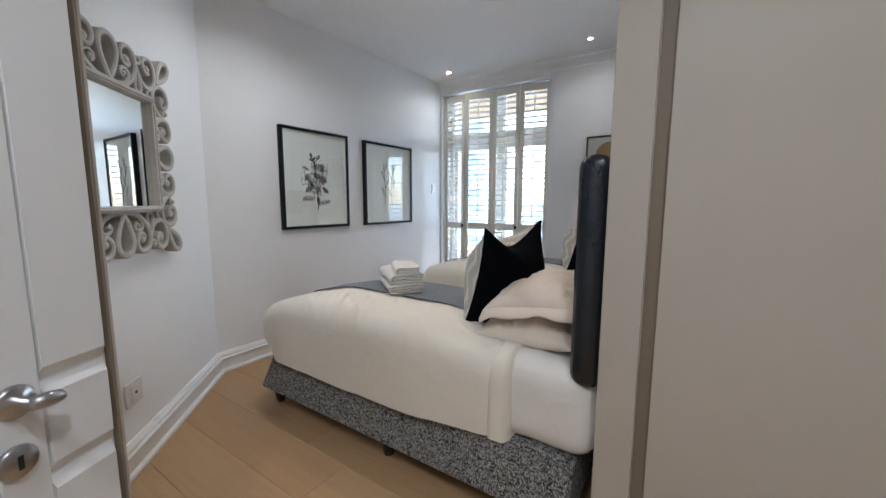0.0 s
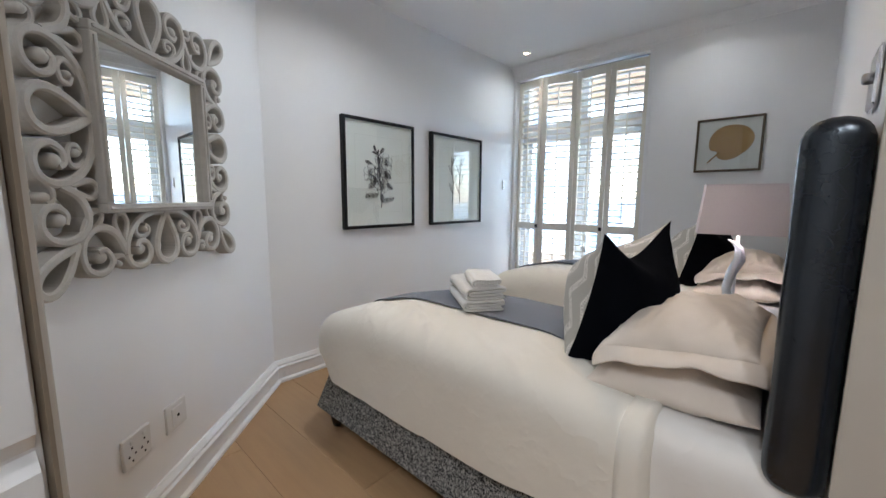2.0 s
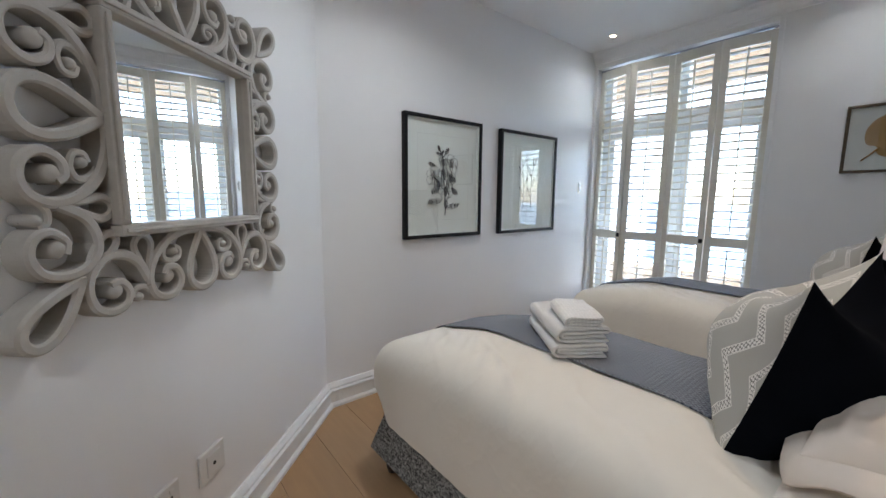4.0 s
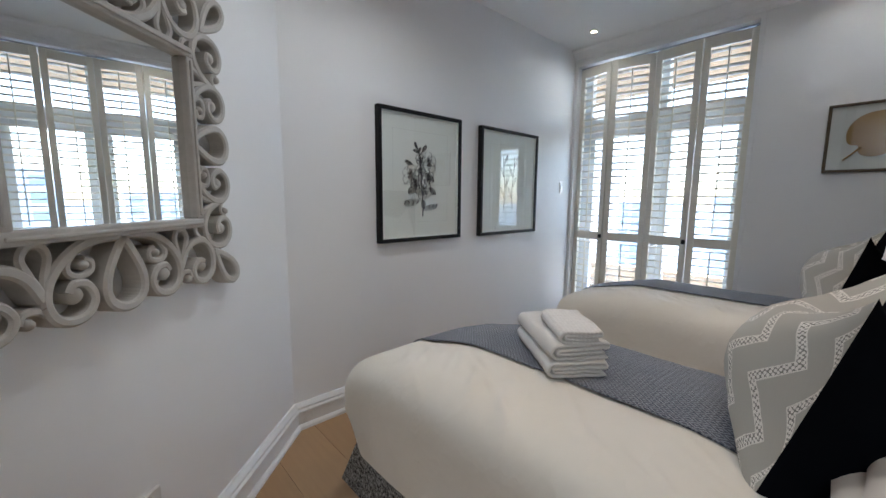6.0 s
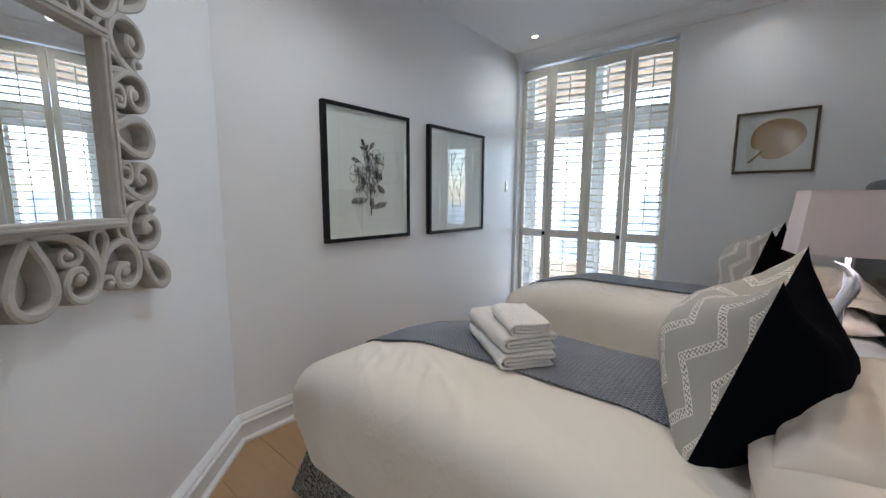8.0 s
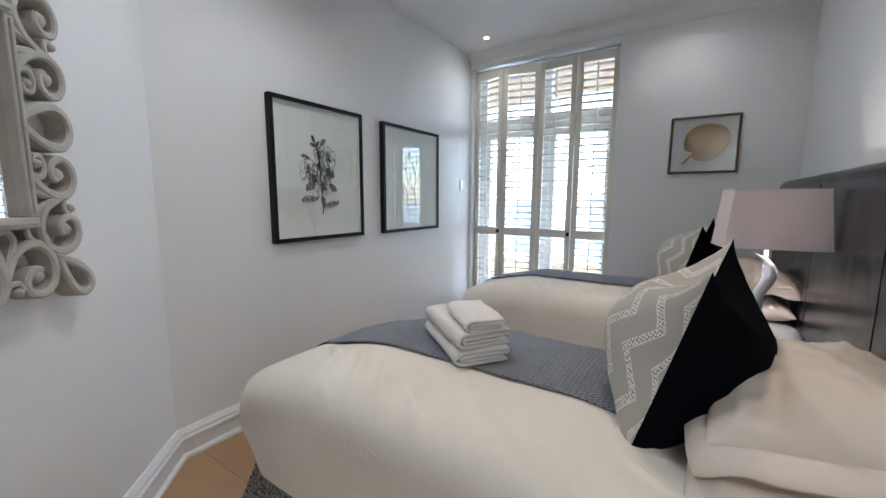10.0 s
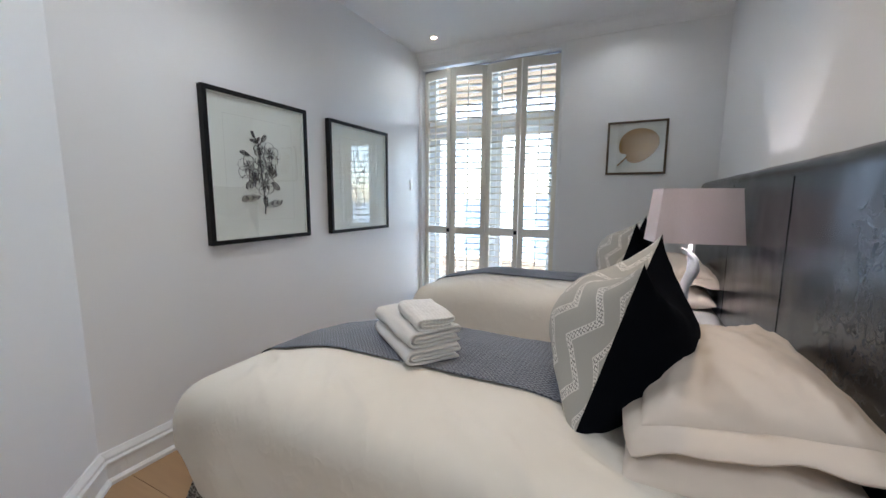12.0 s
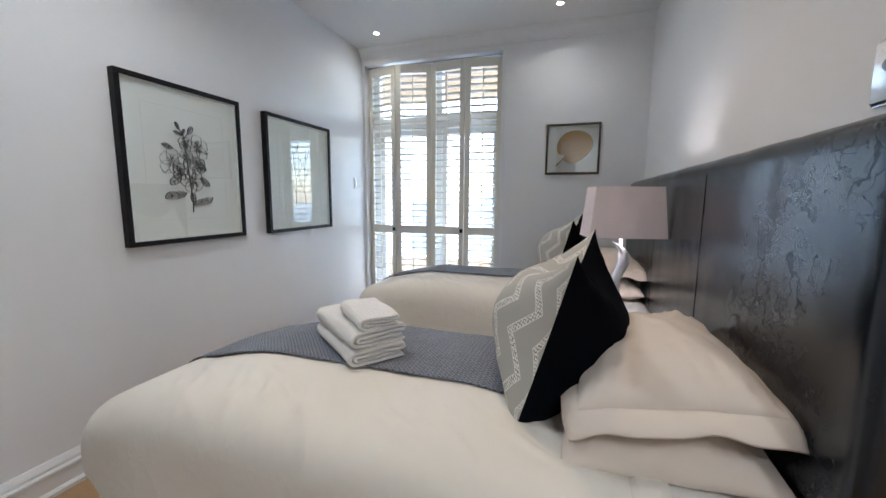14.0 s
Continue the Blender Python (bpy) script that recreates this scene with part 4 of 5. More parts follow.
TA = math.atan2(-0.26, 0.33)
_t0 = Matrix.Translation((1.352, 0.492, 0.738)) @ Matrix.Rotation(TA, 4, "Z")
folded_towel(_t0 @ pose(0, 0, 0), 0.39, 0.22, 0.058, "white terry bath towel folded at the bottom of a stack", 1)
folded_towel(_t0 @ pose(-0.008, 0.004, 0.056, 0, 0, 2), 0.38, 0.215, 0.060, "white terry towel folded in a stack", 2)
folded_towel(_t0 @ pose(0.06, 0.020, 0.114, 0, 2, -3), 0.24, 0.155, 0.048, "small white dimpled towel on top of a stack", 3, DIMPLED)



# ---- pictures ----
def framed(name, y0, y1, z0, z1, label, bar=0.025):
    """A glazed picture on the picture wall."""
    p = thing(name, (0.0, (y0 + y1) / 2, z0), label, "picture", "botanical pictures")
    x0, x1 = PW, 0.030
    part("frame_rail", box(x0, x1, y0, y1, z0, z0 + bar, 0.002), BLACK, p)
    part("frame_rail", box(x0, x1, y0, y1, z1 - bar, z1, 0.002), BLACK, p)
    part("frame_stile", box(x0, x1, y0, y0 + bar, z0 + bar, z1 - bar, 0.002), BLACK, p)
    part("frame_stile", box(x0, x1, y1 - bar, y1, z0 + bar, z1 - bar, 0.002), BLACK, p)
    part("mount", box(x0 + 0.001, 0.004, y0 + bar, y1 - bar, z0 + bar, z1 - bar), MOUNT, p, "pale mount board")
    for a, b, c, d in ((y0 + bar, y1 - bar, z0 + bar, z0 + bar + 0.008), (y0 + bar, y1 - bar, z1 - bar - 0.008, z1 - bar), (y0 + bar, y0 + bar + 0.008, z0 + bar + 0.008, z1 - bar - 0.008), (y1 - bar - 0.008, y1 - bar, z0 + bar + 0.008, z1 - bar - 0.008)):
        part("spacer", box(0.004, 0.019, a, b, c, d), MOUNT, p)
    g = part("glass", sheet((0.020, y0 + bar - 0.002, z0 + bar - 0.002), (0, y1 - y0 - 2 * bar + 0.004, 0), (0, 0, z1 - z0 - 2 * bar + 0.004)), PICGLASS, p)
    g.visible_shadow = False
    return p


PLANE = Matrix(((0, 0, 1, 0), (1, 0, 0, 0), (0, 1, 0, 0), (0, 0, 0, 1)))  # drawing plane (across, up, out) onto the picture wall


def petal(cx, cy, ang, ln, wd, n=14):
    pts = []
    for i in range(n):
        a = 2 * math.pi * i / n
        u, v = (1 - math.cos(a)) / 2 * ln, math.sin(a) * wd / 2 * (0.75 + 0.35 * (1 - math.cos(a)) / 2)
        u += 0.04 * ln * math.sin(5 * a)
        pts.append((cx + u * math.cos(ang) - v * math.sin(ang), cy + u * math.sin(ang) + v * math.cos(ang)))
    return pts


def flat_shape(points, z, bm):
    vs = [bm.verts.new((x, y, z)) for x, y in points]
    c = bm.verts.new((sum(p[0] for p in points) / len(points), sum(p[1] for p in points) / len(points), z))
    for i in range(len(vs)):
        bm.faces.new((vs[i], vs[(i + 1) % len(vs)], c))


def draw_on(parent, y, z, fills, lines, pale):
    m = Matrix.Translation((0.0045, y, z)) @ PLANE @ Matrix.Diagonal((1.12, 1.12, 1, 1))
    a = bmesh.new()
    for i, f in enumerate(fills):
        flat_shape(f, 0.0002 + 0.00004 * i, a)
    b = bmesh.new()
    for i, (pts, w, closed) in enumerate(lines):
        join(b, ribbon(pts, w, 0.0002, 0.0022 + 0.00002 * i, closed))
    part("drawing_shade", moved(a, m), INKGREY if not pale else MOUNT, parent, "soft pencil shading")
    part("drawing_line", moved(b, m), INK, parent, "fine pencil lines")


def bouquet(parent, y, z):
    """Trumpet flowers, buds and leaves on one stem."""
    rnd = random.Random(4)
    fills, lines = [], []
    flowers = [(-0.088, 0.031, 0.064, 2.7), (0.055, 0.112, 0.062, 0.4), (0.015, -0.057, 0.068, 4.4), (-0.010, 0.055, 0.044, 1.0), (-0.012, 0.126, 0.036, 1.4), (0.050, 0.020, 0.046, 5.6), (-0.050, -0.016, 0.040, 3.9)]
    for cx, cy, r, a0 in flowers:
        for k in range(5):
            a = a0 + 2 * math.pi * k / 5
            p = petal(cx, cy, a, r * rnd.uniform(0.88, 1.08), r * 1.0)
            lines.append((p, 0.0010, True))
            for s in (-0.4, -0.2, 0.0, 0.2, 0.4):
                lines.append(([(cx + math.cos(a + s) * r * q, cy + math.sin(a + s) * r * q) for q in (0.10, 0.3, rnd.uniform(0.42, 0.7))], 0.0005, False))
        fills.append([(cx + r * 0.40 * math.cos(2 * math.pi * k / 9), cy + r * 0.40 * math.sin(2 * math.pi * k / 9)) for k in range(9)])
    # leaves: base, angle, length, width
    for cx, cy, a, ln, wd in ((-0.079, 0.093, 2.76, 0.055, 0.022), (-0.025, -0.124, 3.28, 0.112, 0.040), (0.012, -0.178, 0.24, 0.115, 0.036), (0.011, -0.172, 1.6, 0.050, 0.030), (0.039, 0.052, -0.83, 0.078, 0.034), (0.062, -0.040, -0.78, 0.064, 0.030), (-0.044, -0.035, 3.75, 0.074, 0.040), (-0.022, 0.163, 2.75, 0.050, 0.014), (0.006, 0.176, 1.0, 0.046, 0.024), (-0.040, 0.190, 2.0, 0.040, 0.014), (-0.024, 0.170, 1.2, 0.030, 0.012)):
        p = petal(cx, cy, a, ln, wd)
        lines.append((p, 0.0010, True))
        fills.append([(cx + (x - cx) * 0.92, cy + (y0 - cy) * 0.8) for x, y0 in p])
        ca, sa = math.cos(a), math.sin(a)
        lines.append(([(cx + ca * ln * q, cy + sa * ln * q) for q in (0.0, 0.5, 0.94)], 0.0010, False))
        for q in (0.35, 0.65):
            for s in (1, -1):
                lines.append(([(cx + ca * ln * q, cy + sa * ln * q), (cx + ca * ln * (q + 0.12) - sa * wd * 0.32 * s, cy + sa * ln * (q + 0.12) + ca * wd * 0.32 * s)], 0.0005, False))
    lines.append(([(0.005, -0.221), (0.008, -0.16), (0.003, -0.10), (-0.006, 0.0), (-0.012, 0.10), (-0.018, 0.16), (-0.040, 0.195), (-0.050, 0.222)], 0.0020, False))
    lines.append(([(-0.018, 0.150), (-0.004, 0.168), (0.012, 0.186)], 0.0022, False))
    lines.append(([(-0.110, -0.010), (-0.125, -0.024), (-0.138, -0.022)], 0.0014, False))
    lines.append(([(0.090, 0.092), (0.108, 0.090), (0.120, 0.094)], 0.0014, False))
    draw_on(parent, y, z, fills, lines, False)


def reeds(parent, y, z):
    """Two slender stems with long narrow leaves."""
    fills, lines = [], []
    for x0, s in ((-0.06, 1), (0.05, -1)):
        stem = [(x0 + s * 0.012 * math.sin(k * 0.5), -0.2 + 0.04 * k) for k in range(11)]
        lines.append((stem, 0.003, False))
        for k in range(2, 10, 2):
            a = 1.57 + (0.5 if (k // 2) % 2 else -0.5)
            p = petal(stem[k][0], stem[k][1], a, 0.10, 0.018)
            lines.append((p, 0.002, True))
            fills.append(p)
    draw_on(parent, y, z, fills, lines, False)


pic1 = framed("framed_picture", 0.552, 1.276, 1.042, 1.908, "black framed pencil drawing of flowers under glass")
pic2 = framed("framed_picture", 1.497, 2.262, 1.036, 1.902, "black framed drawing of slender stems under reflective glass")
bouquet(pic1, 0.915, 1.455)
reeds(pic2, 1.88, 1.47)
for _p, _y, _w in ((pic1, 0.914, 0.24), (pic2, 1.88, 0.25)):
    _q = [(-_w, -0.30), (_w, -0.30), (_w, 0.31), (-_w, 0.31)]
    _m = Matrix.Translation((0.0045, _y, 1.472)) @ PLANE
    for _i in range(4):
        part("plate_line", moved(ribbon([_q[_i], _q[(_i + 1) % 4]], 0.0016, 0, 0.0006), _m), INKGREY, _p)

leafpic = thing("leaf_picture", (2.09, 2.91, 1.53), "gold leaf picture in a narrow bronze frame", "picture")
LX0, LX1, LZ0, LZ1 = 1.862, 2.318, 1.522, 1.962
for _n, _b in (("frame_rail", (LX0, LX1, LZ0, LZ0 + 0.018)), ("frame_rail", (LX0, LX1, LZ1 - 0.018, LZ1)), ("frame_stile", (LX0, LX0 + 0.018, LZ0 + 0.018, LZ1 - 0.018)), ("frame_stile", (LX1 - 0.018, LX1, LZ0 + 0.018, LZ1 - 0.018))):
    part(_n, box(_b[0], _b[1], 2.897, WW, _b[2], _b[3], 0.003), BRONZE, leafpic)
part("backing", box(LX0 + 0.018, LX1 - 0.018, 2.908, WW - 0.001, LZ0 + 0.018, LZ1 - 0.018), FLOAT, leafpic, "pale grey backing board")
_lf = bmesh.new()
_o = []
for _k in range(40):
    _a = 2 * math.pi * _k / 40
    _rr = 0.148 * (1 + 0.03 * math.sin(3 * _a + 1) - 0.26 * math.exp(-((_a - 3.85) / 0.20) ** 2) + 0.05 * math.exp(-((_a - 4.6) / 0.4) ** 2))
    _o.append((2.105 + _rr * 1.02 * math.cos(_a), 1.765 + _rr * 0.93 * math.sin(_a) + 0.012 * math.cos(_a)))
_vs = [_lf.verts.new((x, 2.9055, z)) for x, z in _o]
_vb = [_lf.verts.new((x, 2.908, z)) for x, z in _o]
_lf.faces.new(_vs)
for _k in range(40):
    _lf.faces.new((_vs[_k], _vs[(_k + 1) % 40], _vb[(_k + 1) % 40], _vb[_k]))
bmesh.ops.recalc_face_normals(_lf, faces=_lf.faces[:])
part("leaf", _lf, GOLD, leafpic, "round golden leaf")
part("leaf_stalk", tube([(2.03, 2.905, 1.68), (2.0, 2.905, 1.645), (1.955, 2.905, 1.60)], [0.006, 0.005, 0.005], 8), GOLD, leafpic, "", True)
_gl = part("glass", sheet((LX0 + 0.016, 2.9015, LZ0 + 0.016), (LX1 - LX0 - 0.032, 0, 0), (0, 0, LZ1 - LZ0 - 0.032)), PICGLASS, leafpic)
_gl.visible_shadow = False

# ---- carved mirror ----
# its own axes: x along the diagonal wall, y up, z out into the room
MC = 0.756
MM = axes((MC + 0.0005, -MC + 0.0005, 1.515), (0.7071, -0.7071, 0), (0, 0, 1))
if (MM.to_3x3() @ Vector((0, 0, 1))).x < 0:
    MM = axes((MC, -MC, 1.515), (-0.7071, 0.7071, 0), (0, 0, 1))
mir = new("mirror")
mir.matrix_basis = MM
tagged(mir, "square mirror in a pierced scrollwork frame of rubbed chalk paint", "mirror")
IW, IH = 0.262, 0.255     # half sizes of the glass
part("glass", box(-IW, IW, -IH, IH, -0.018, 0.034), MIRROR, mir, "clear mirror glass", local=True)
FB = 0.030
for _x0, _x1, _y0, _y1 in ((-IW - FB, IW + FB, IH, IH + FB), (-IW - FB, IW + FB, -IH - FB, -IH), (-IW - FB, -IW, -IH, IH), (IW, IW + FB, -IH, IH)):
    part("inner_frame", box(_x0, _x1, _y0, _y1, -0.021, 0.060, 0.004), CHALK, mir, local=True)
    part("frame_bead", box(_x0 + 0.010, _x1 - 0.010, _y0 + 0.010, _y1 - 0.010, 0.058, 0.066, 0.003), CHALK, mir, local=True)


def teardrop(cx, cy, ln, wd, ang, n=36):
    pts = []
    for k in range(n):
        a = 2 * math.pi * k / n
        u = -math.cos(a) * ln / 2
        v = math.sin(a) * (math.sin(a / 2) ** 1.3) * wd / 2
        pts.append((cx + u * math.cos(ang) - v * math.sin(ang), cy + u * math.sin(ang) + v * math.cos(ang)))
    return pts


def spline(pts, shut=False, steps=5):
    """A smooth line through the points."""
    n = len(pts)
    out = []
    for i in range(n if shut else n - 1):
        q = [Vector(pts[k % n] if shut else pts[min(max(k, 0), n - 1)]) for k in (i - 1, i, i + 1, i + 2)]
        for k in range(steps):
            t = k / steps
            p = 0.5 * (2 * q[1] + (q[2] - q[0]) * t + (2 * q[0] - 5 * q[1] + 4 * q[2] - q[3]) * t * t + (3 * q[1] - q[0] - 3 * q[2] + q[3]) * t ** 3)
            out.append((p.x, p.y))
    if not shut:
        out.append(tuple(pts[-1]))
    return out


# half of one side of the border: along from its middle, out from the inner frame
ARM = [(0.0, 0.002), (0.045, 0.0), (0.085, 0.006), (0.135, 0.028), (0.173, 0.062), (0.195, 0.102), (0.198, 0.142), (0.181, 0.176), (0.146, 0.190), (0.108, 0.180), (0.089, 0.145), (0.106, 0.110), (0.138, 0.104), (0.152, 0.122)]
ARM_CURL = [(0.118, 0.022), (0.143, 0.050), (0.144, 0.076), (0.120, 0.088), (0.090, 0.079), (0.087, 0.056), (0.106, 0.047)]
LEAF = [(0.203, 0.118), (0.227, 0.064), (0.238, 0.030), (0.224, 0.006), (0.200, 0.005), (0.186, 0.030), (0.196, 0.074)]
ROLL = [(0.203, 0.124), (0.230, 0.074), (0.270, 0.048), (0.316, 0.048), (0.352, 0.080), (0.363, 0.125), (0.350, 0.168), (0.314, 0.188), (0.275, 0.178), (0.262, 0.146), (0.284, 0.116), (0.312, 0.120)]
ROLL_CURL = [(0.190, 0.166), (0.216, 0.145), (0.243, 0.146), (0.252, 0.166)]


def scroll_side(rot):
    """One side of the pierced border, laid out above the glass and turned round its centre."""
    r = Matrix.Rotation(rot, 4, "Z")
    e = IH + FB

    def add(pts, w, z1=0.046, closed=False):
        n = len(pts)
        if not closed:
            w = [w * (1 - 0.30 * k / n) for k in range(n)]
        part("scroll", moved(ribbon(pts, w, -0.021, z1 - 0.009, closed), r), CHALK, mir, "", False, True)

    def curl(cx, cy, rad):
        part("scroll_eye", moved(lathe([(rad, -0.021), (rad, 0.028), (rad * 0.7, 0.036), (0.0005, 0.039)], 14, (cx, cy, 0)), r), CHALK, mir, "", True, True)

    add(teardrop(0, e + 0.098, 0.190, 0.158, math.pi / 2), 0.027, 0.050, True)
    for s in (1, -1):
        def f(p, shut=False):
            return spline([(s * x, e + y) for x, y in p], shut)
        # the long arm that leaves the point of the heart and rolls up beside it
        add(f(ARM), 0.029, 0.048)
        curl(s * 0.136, e + 0.130, 0.021)
        add(f(ARM_CURL), 0.021, 0.042)
        curl(s * 0.108, e + 0.062, 0.013)
        add(f(LEAF, True), 0.020, 0.045, True)
        add(f(ROLL), 0.028, 0.047)
        curl(s * 0.300, e + 0.136, 0.021)
        add(f(ROLL_CURL), 0.019, 0.042)
        curl(s * 0.236, e + 0.168, 0.013)


for _k in range(4):
    scroll_side(_k * math.pi / 2)
for _sx in (1, -1):
    for _sy in (1, -1):
        _ang = math.atan2(_sy, _sx)
        part("corner_scroll", ribbon(teardrop(_sx * 0.437, _sy * 0.437, 0.170, 0.098, _ang), 0.026, -0.021, 0.038, True), CHALK, mir, "", False, True)
        part("corner_scroll", ribbon(teardrop(_sx * 0.325, _sy * 0.318, 0.105, 0.056, _ang + math.pi), 0.020, -0.021, 0.035, True), CHALK, mir, "", False, True)


# ---- small fittings ----
def on_diagonal(s, z):
    """A pose on the diagonal wall, s metres of x from its corner; own axes: x along, y up, z out."""
    return axes((s - 0.0165, -s - 0.0165, z), (0.7071, -0.7071, 0) if (Vector((0.7071, -0.7071, 0)).cross(Vector((0, 0, 1)))).x > 0 else (-0.7071, 0.7071, 0), (0, 0, 1))


sock = new("wall_socket")
sock.matrix_basis = on_diagonal(0.887, 0.374)
tagged(sock, "white plastic double wall socket above the skirting", "socket")
part("plate", box(-0.066, 0.066, -0.058, 0.058, 0, 0.014, 0.005), PLASTIC, sock, local=True)
for _x, _y in ((-0.03, 0.015), (0.03, 0.015), (-0.045, -0.012), (-0.015, -0.012), (0.015, -0.012), (0.045, -0.012), (-0.03, -0.034), (0.03, -0.034)):
    part("hole", box(_x - 0.0035, _x + 0.0035, _y - 0.004, _y + 0.004, 0.0145, 0.0155), DARK, sock, "dark socket hole", local=True)
for _x in (-0.03, 0.03):
    part("rocker", box(_x - 0.007, _x + 0.007, 0.028, 0.044, 0.013, 0.019, 0.002), PLASTIC, sock, local=True)
aer = new("wall_socket")
aer.matrix_basis = on_diagonal(0.732, 0.370)
tagged(aer, "white plastic aerial outlet with one hole", "socket")
part("plate", box(-0.062, 0.062, -0.058, 0.058, 0, 0.012, 0.004), PLASTIC, aer, local=True)
part("insert", box(-0.034, 0.034, -0.040, 0.040, 0.011, 0.017, 0.003), PLASTIC, aer, local=True)
part("hole", lathe([(0.007, 0.017), (0.007, 0.0185)], 12), DARK, aer, "dark aerial hole", local=True)

sw = thing("switch_plate", (PW, 2.735, 1.40), "slim metal switch plate beside the shutters", "switch")
part("plate", box(PW, PW + 0.009, 2.712, 2.758, 1.395, 1.505, 0.003), PLASTIC, sw)
part("rocker", box(PW + 0.008, PW + 0.013, 2.722, 2.748, 1.415, 1.485, 0.002), STEEL, sw)

cp = thing("light_switch", (HW, 0.238, 1.485), "square chrome light switch plate above the headboard", "switch")
part("plate", box(HW - 0.012, HW, 0.172, 0.305, 1.485, 1.615, 0.008, seg=1), CHROME, cp)
part("button", moved(lathe([(0.013, 0), (0.013, 0.012), (0.009, 0.016), (0.0005, 0.017)], 18), Matrix.Translation((HW - 0.012, 0.238, 1.555)) @ Matrix.Rotation(radians(-90), 4, "Y")), STEEL, cp, "round push button", True)


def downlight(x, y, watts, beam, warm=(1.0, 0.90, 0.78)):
    # Builds the seen spots and the added fill spots alike.
    ob = thing("downlight", (x, y, CEILING), "small lit recessed ceiling spotlight in a white ring, seen or added as fill", "ceiling light", "ceiling spotlights")
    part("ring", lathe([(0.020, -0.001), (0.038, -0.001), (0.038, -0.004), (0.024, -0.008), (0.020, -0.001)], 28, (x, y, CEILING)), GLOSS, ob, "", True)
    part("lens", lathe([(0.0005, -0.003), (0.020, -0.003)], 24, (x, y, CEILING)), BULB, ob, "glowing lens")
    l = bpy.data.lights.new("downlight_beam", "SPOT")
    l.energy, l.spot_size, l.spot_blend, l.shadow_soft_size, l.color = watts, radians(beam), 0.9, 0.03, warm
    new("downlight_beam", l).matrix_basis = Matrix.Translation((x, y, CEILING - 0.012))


# Two seen spots, one inferred over the bed, then three added unseen fill spots.
for _x, _y, _w, _b in ((0.345, 2.571, SPOT_WATTS, 150), (1.949, 2.514, SPOT_WATTS, 150), (1.75, 0.85, NEAR_WATTS, 120), (0.85, 0.35, NEAR_WATTS * 1.3, 155), (3.3, -1.45, HALL_FILL_WATTS, 165), (2.75, -2.0, HALL_FILL_WATTS, 165)):
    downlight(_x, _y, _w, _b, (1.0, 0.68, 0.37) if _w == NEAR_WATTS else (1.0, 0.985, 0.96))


# ---- entrance door ----
# its own axes: x from the hinge edge along the leaf, y up, z out of the face that shows
HINGE = Vector((1.879, -1.096, 0))
LEAF = Vector((0.43, -0.90, 0)).normalized()
dm = axes(HINGE, LEAF, (0, 0, 1))
flip = (dm.to_3x3() @ Vector((0, 0, 1))).x < 0
door = new("door_1")
door.matrix_basis = dm
tagged(door, "white painted panelled door standing open, with steel lever handle", "door", kind="structure")
ZF = -1 if flip else 1


def dbox(x0, x1, y0, y1, z0, z1, bevel=0.0):
    z0, z1 = sorted((z0 * ZF, z1 * ZF))
    return box(x0, x1, y0, y1, z0, z1, bevel)


def raised(x0, x1, y0, y1, edge):
    """A raised field with wide sloping margins."""
    b = bmesh.new()
    lo = [b.verts.new((x, y, -0.012 * ZF)) for x, y in ((x0, y0), (x1, y0), (x1, y1), (x0, y1))]
    hi = [b.verts.new((x, y, 0.004 * ZF)) for x, y in ((x0 + 0.004, y0 + edge), (x1 - 0.004, y0 + edge), (x1 - 0.004, y1 - edge), (x0 + 0.004, y1 - edge))]
    b.faces.new(hi)
    for i in range(4):
        b.faces.new((lo[i], lo[(i + 1) % 4], hi[(i + 1) % 4], hi[i]))
    bmesh.ops.recalc_face_normals(b, faces=b.faces[:])
    return b


part("leaf", dbox(0.0, 0.80, 0.008, 2.04, -0.040, -0.012, 0.002), DOORPAINT, door, local=True)
for _y0, _y1 in ((0.955, 1.98), (0.765, 0.95), (0.10, 0.76)):
    part("panel", raised(0.008, 0.130, _y0, _y1, 0.024), DOORPAINT, door, local=True)
part("stile", dbox(0.132, 0.204, 0.008, 2.04, -0.012, 0.004, 0.002), DOORPAINT, door, local=True)
for _y0, _y1 in ((1.285, 1.98), (1.075, 1.265), (0.87, 0.905), (0.10, 0.855)):
    part("panel", raised(0.206, 0.64, _y0, _y1, 0.018), DOORPAINT, door, local=True)
handle = part("door_handle", moved(lathe([(0.030, 0), (0.030, 0.006), (0.026, 0.010), (0.011, 0.011), (0.011, 0.045)], 24), Matrix.Translation((0.172, 0.937, 0.004 * ZF)) @ Matrix.Diagonal((1, 1, ZF, 1))), STEEL, door, "brushed steel lever handle", True, True)
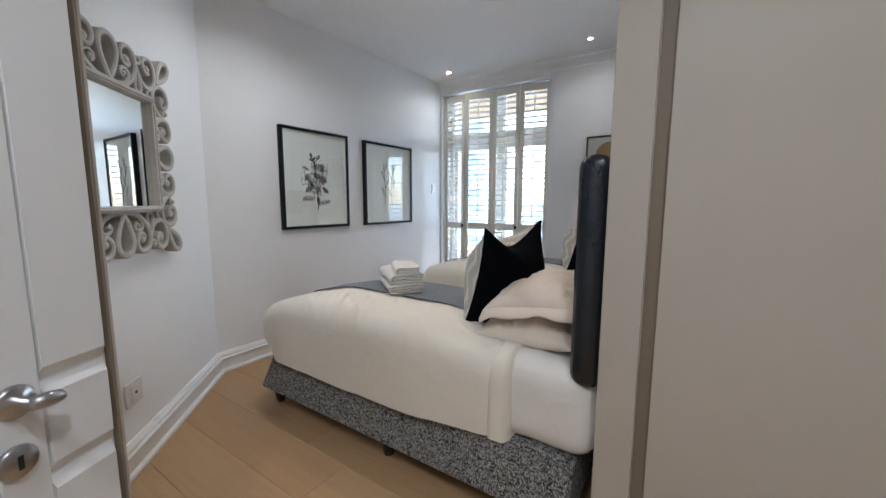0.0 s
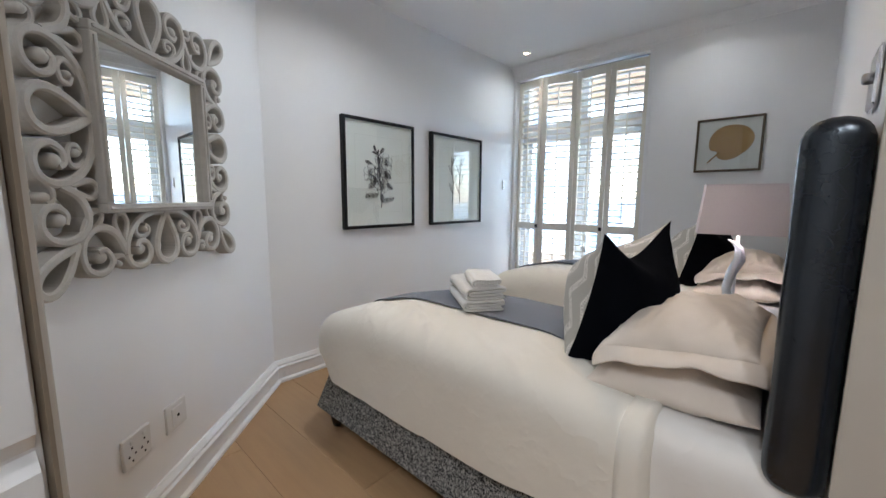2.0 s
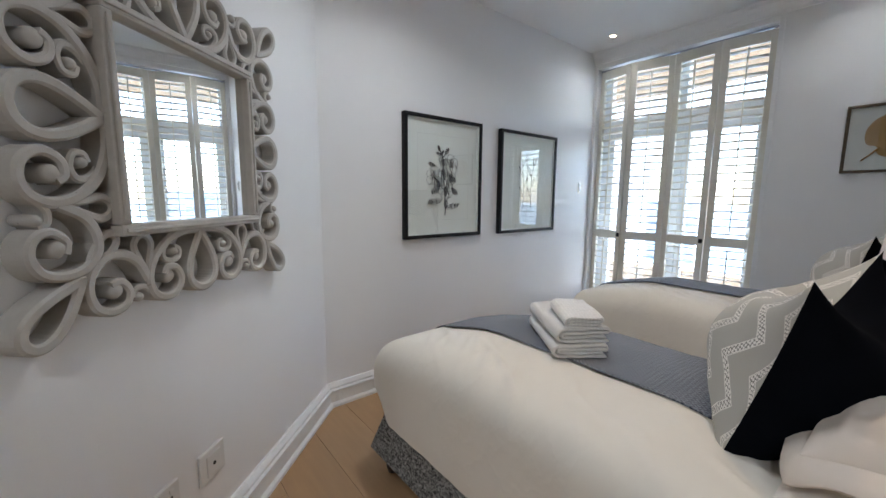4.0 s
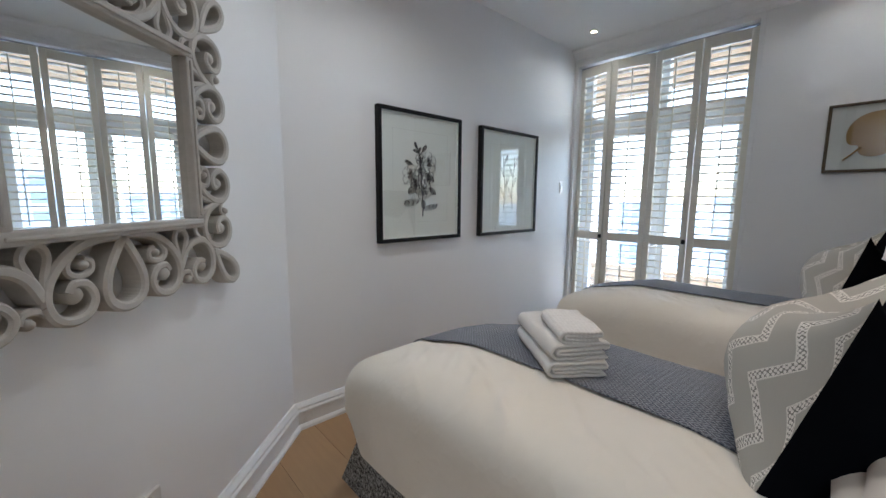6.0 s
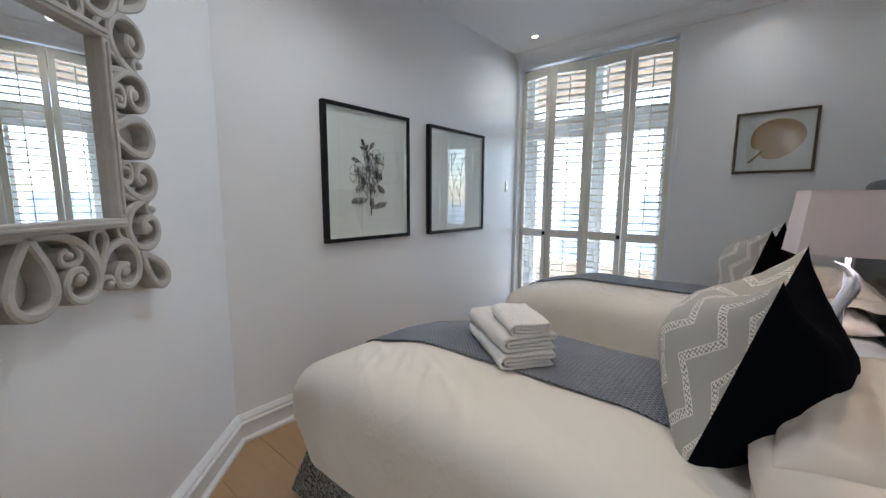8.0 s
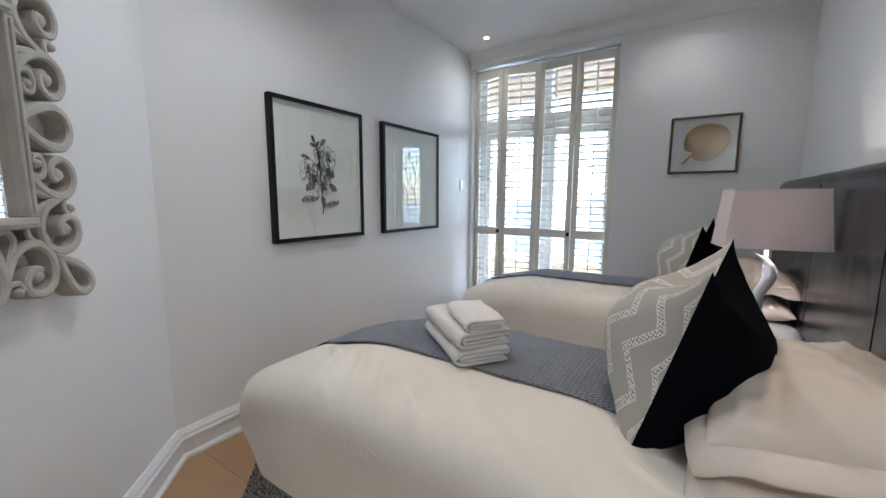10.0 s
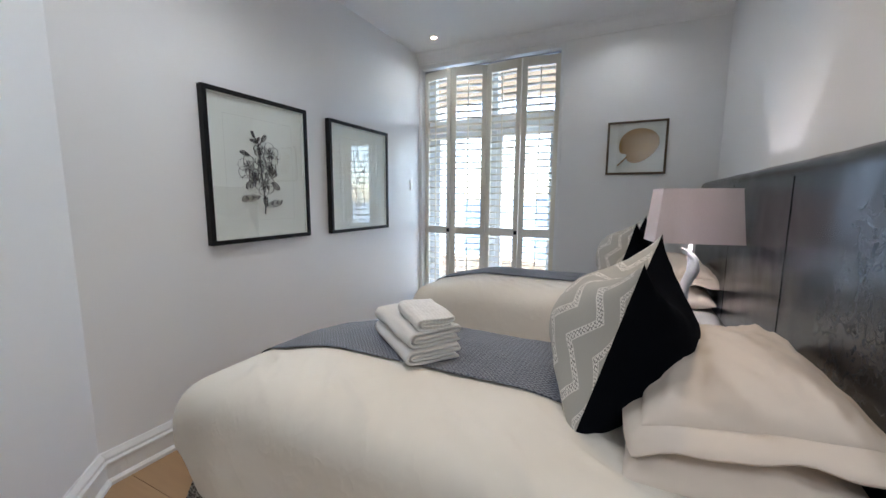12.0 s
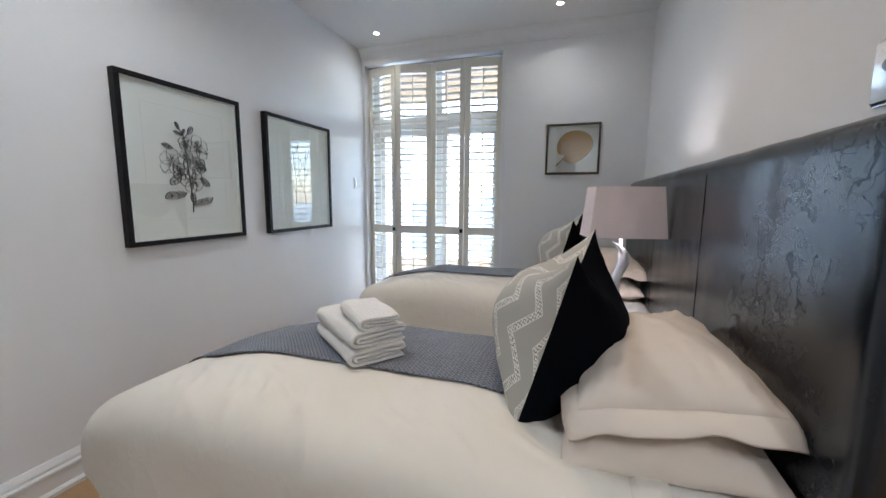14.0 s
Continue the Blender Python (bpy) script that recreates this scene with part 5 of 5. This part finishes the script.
part("lever", tube([(0.174, 0.937, 0.044 * ZF), (0.168, 0.938, 0.050 * ZF), (0.158, 0.938, 0.053 * ZF), (0.146, 0.936, 0.052 * ZF), (0.134, 0.934, 0.049 * ZF), (0.128, 0.933, 0.047 * ZF)], [0.011, 0.013, 0.0135, 0.0125, 0.011, 0.006], 14), STEEL, handle, "", True, True)
rose = part("key_plate", moved(lathe([(0.030, 0), (0.030, 0.006), (0.027, 0.010), (0.0005, 0.0105)], 24), Matrix.Translation((0.180, 0.830, 0.004 * ZF)) @ Matrix.Diagonal((1, 1, ZF, 1))), STEEL, door, "round steel keyhole plate", True, True)
part("keyhole", dbox(0.176, 0.184, 0.816, 0.842, 0.0145, 0.0155, 0.0), DARK, rose, local=True)

post = thing("trim_door_post", tuple(HINGE), "cream painted door post", "trim", kind="structure")
_n = Vector((LEAF.y, -LEAF.x, 0))
_pm = axes(HINGE - LEAF * 0.003, -LEAF, (0, 0, 1))
_pz = -1 if (_pm.to_3x3() @ Vector((0, 0, 1))).dot(Vector((1, 0, 0))) < 0 else 1
_b = bmesh.new()
box(0.0, 0.012, 0.0, CEILING, min(-0.10 * _pz, 0.0), max(-0.10 * _pz, 0.0), 0.002, bm=_b)
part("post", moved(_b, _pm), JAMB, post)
# The open gap's shade, set in as a thin brown strip.
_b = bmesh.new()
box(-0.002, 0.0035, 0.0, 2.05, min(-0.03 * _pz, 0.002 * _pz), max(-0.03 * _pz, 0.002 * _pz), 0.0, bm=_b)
part("gap_shade", moved(_b, _pm), GROOVE_SHADE, post, "brown strip holding the dark of the hinge gap")

# ---- floor boards ----
rnd = random.Random(11)
floor = thing("floor", (1.3, 1.0, 0), "wide oiled oak floor boards", "floor", kind="structure")


def plank(x0, x1, y0, y1):
    return box(x0 + 0.0007, x1 - 0.0007, y0 + 0.0007, y1 - 0.0007, -0.012, 0.0, 0.0012, seg=1)


PW_ = 0.265
_y = -3.105
while _y < 3.3:
    _x = -0.2 - rnd.uniform(0, 1.4)
    while _x < 4.3:
        _e = _x + 1.9
        if _e > -0.2 and _e > -_y - 0.3:
            part("plank", plank(max(_x, -0.22), min(_e, 4.3), _y, min(_y + PW_, 3.3)), OAK, floor)
        _x = _e
    _y += PW_
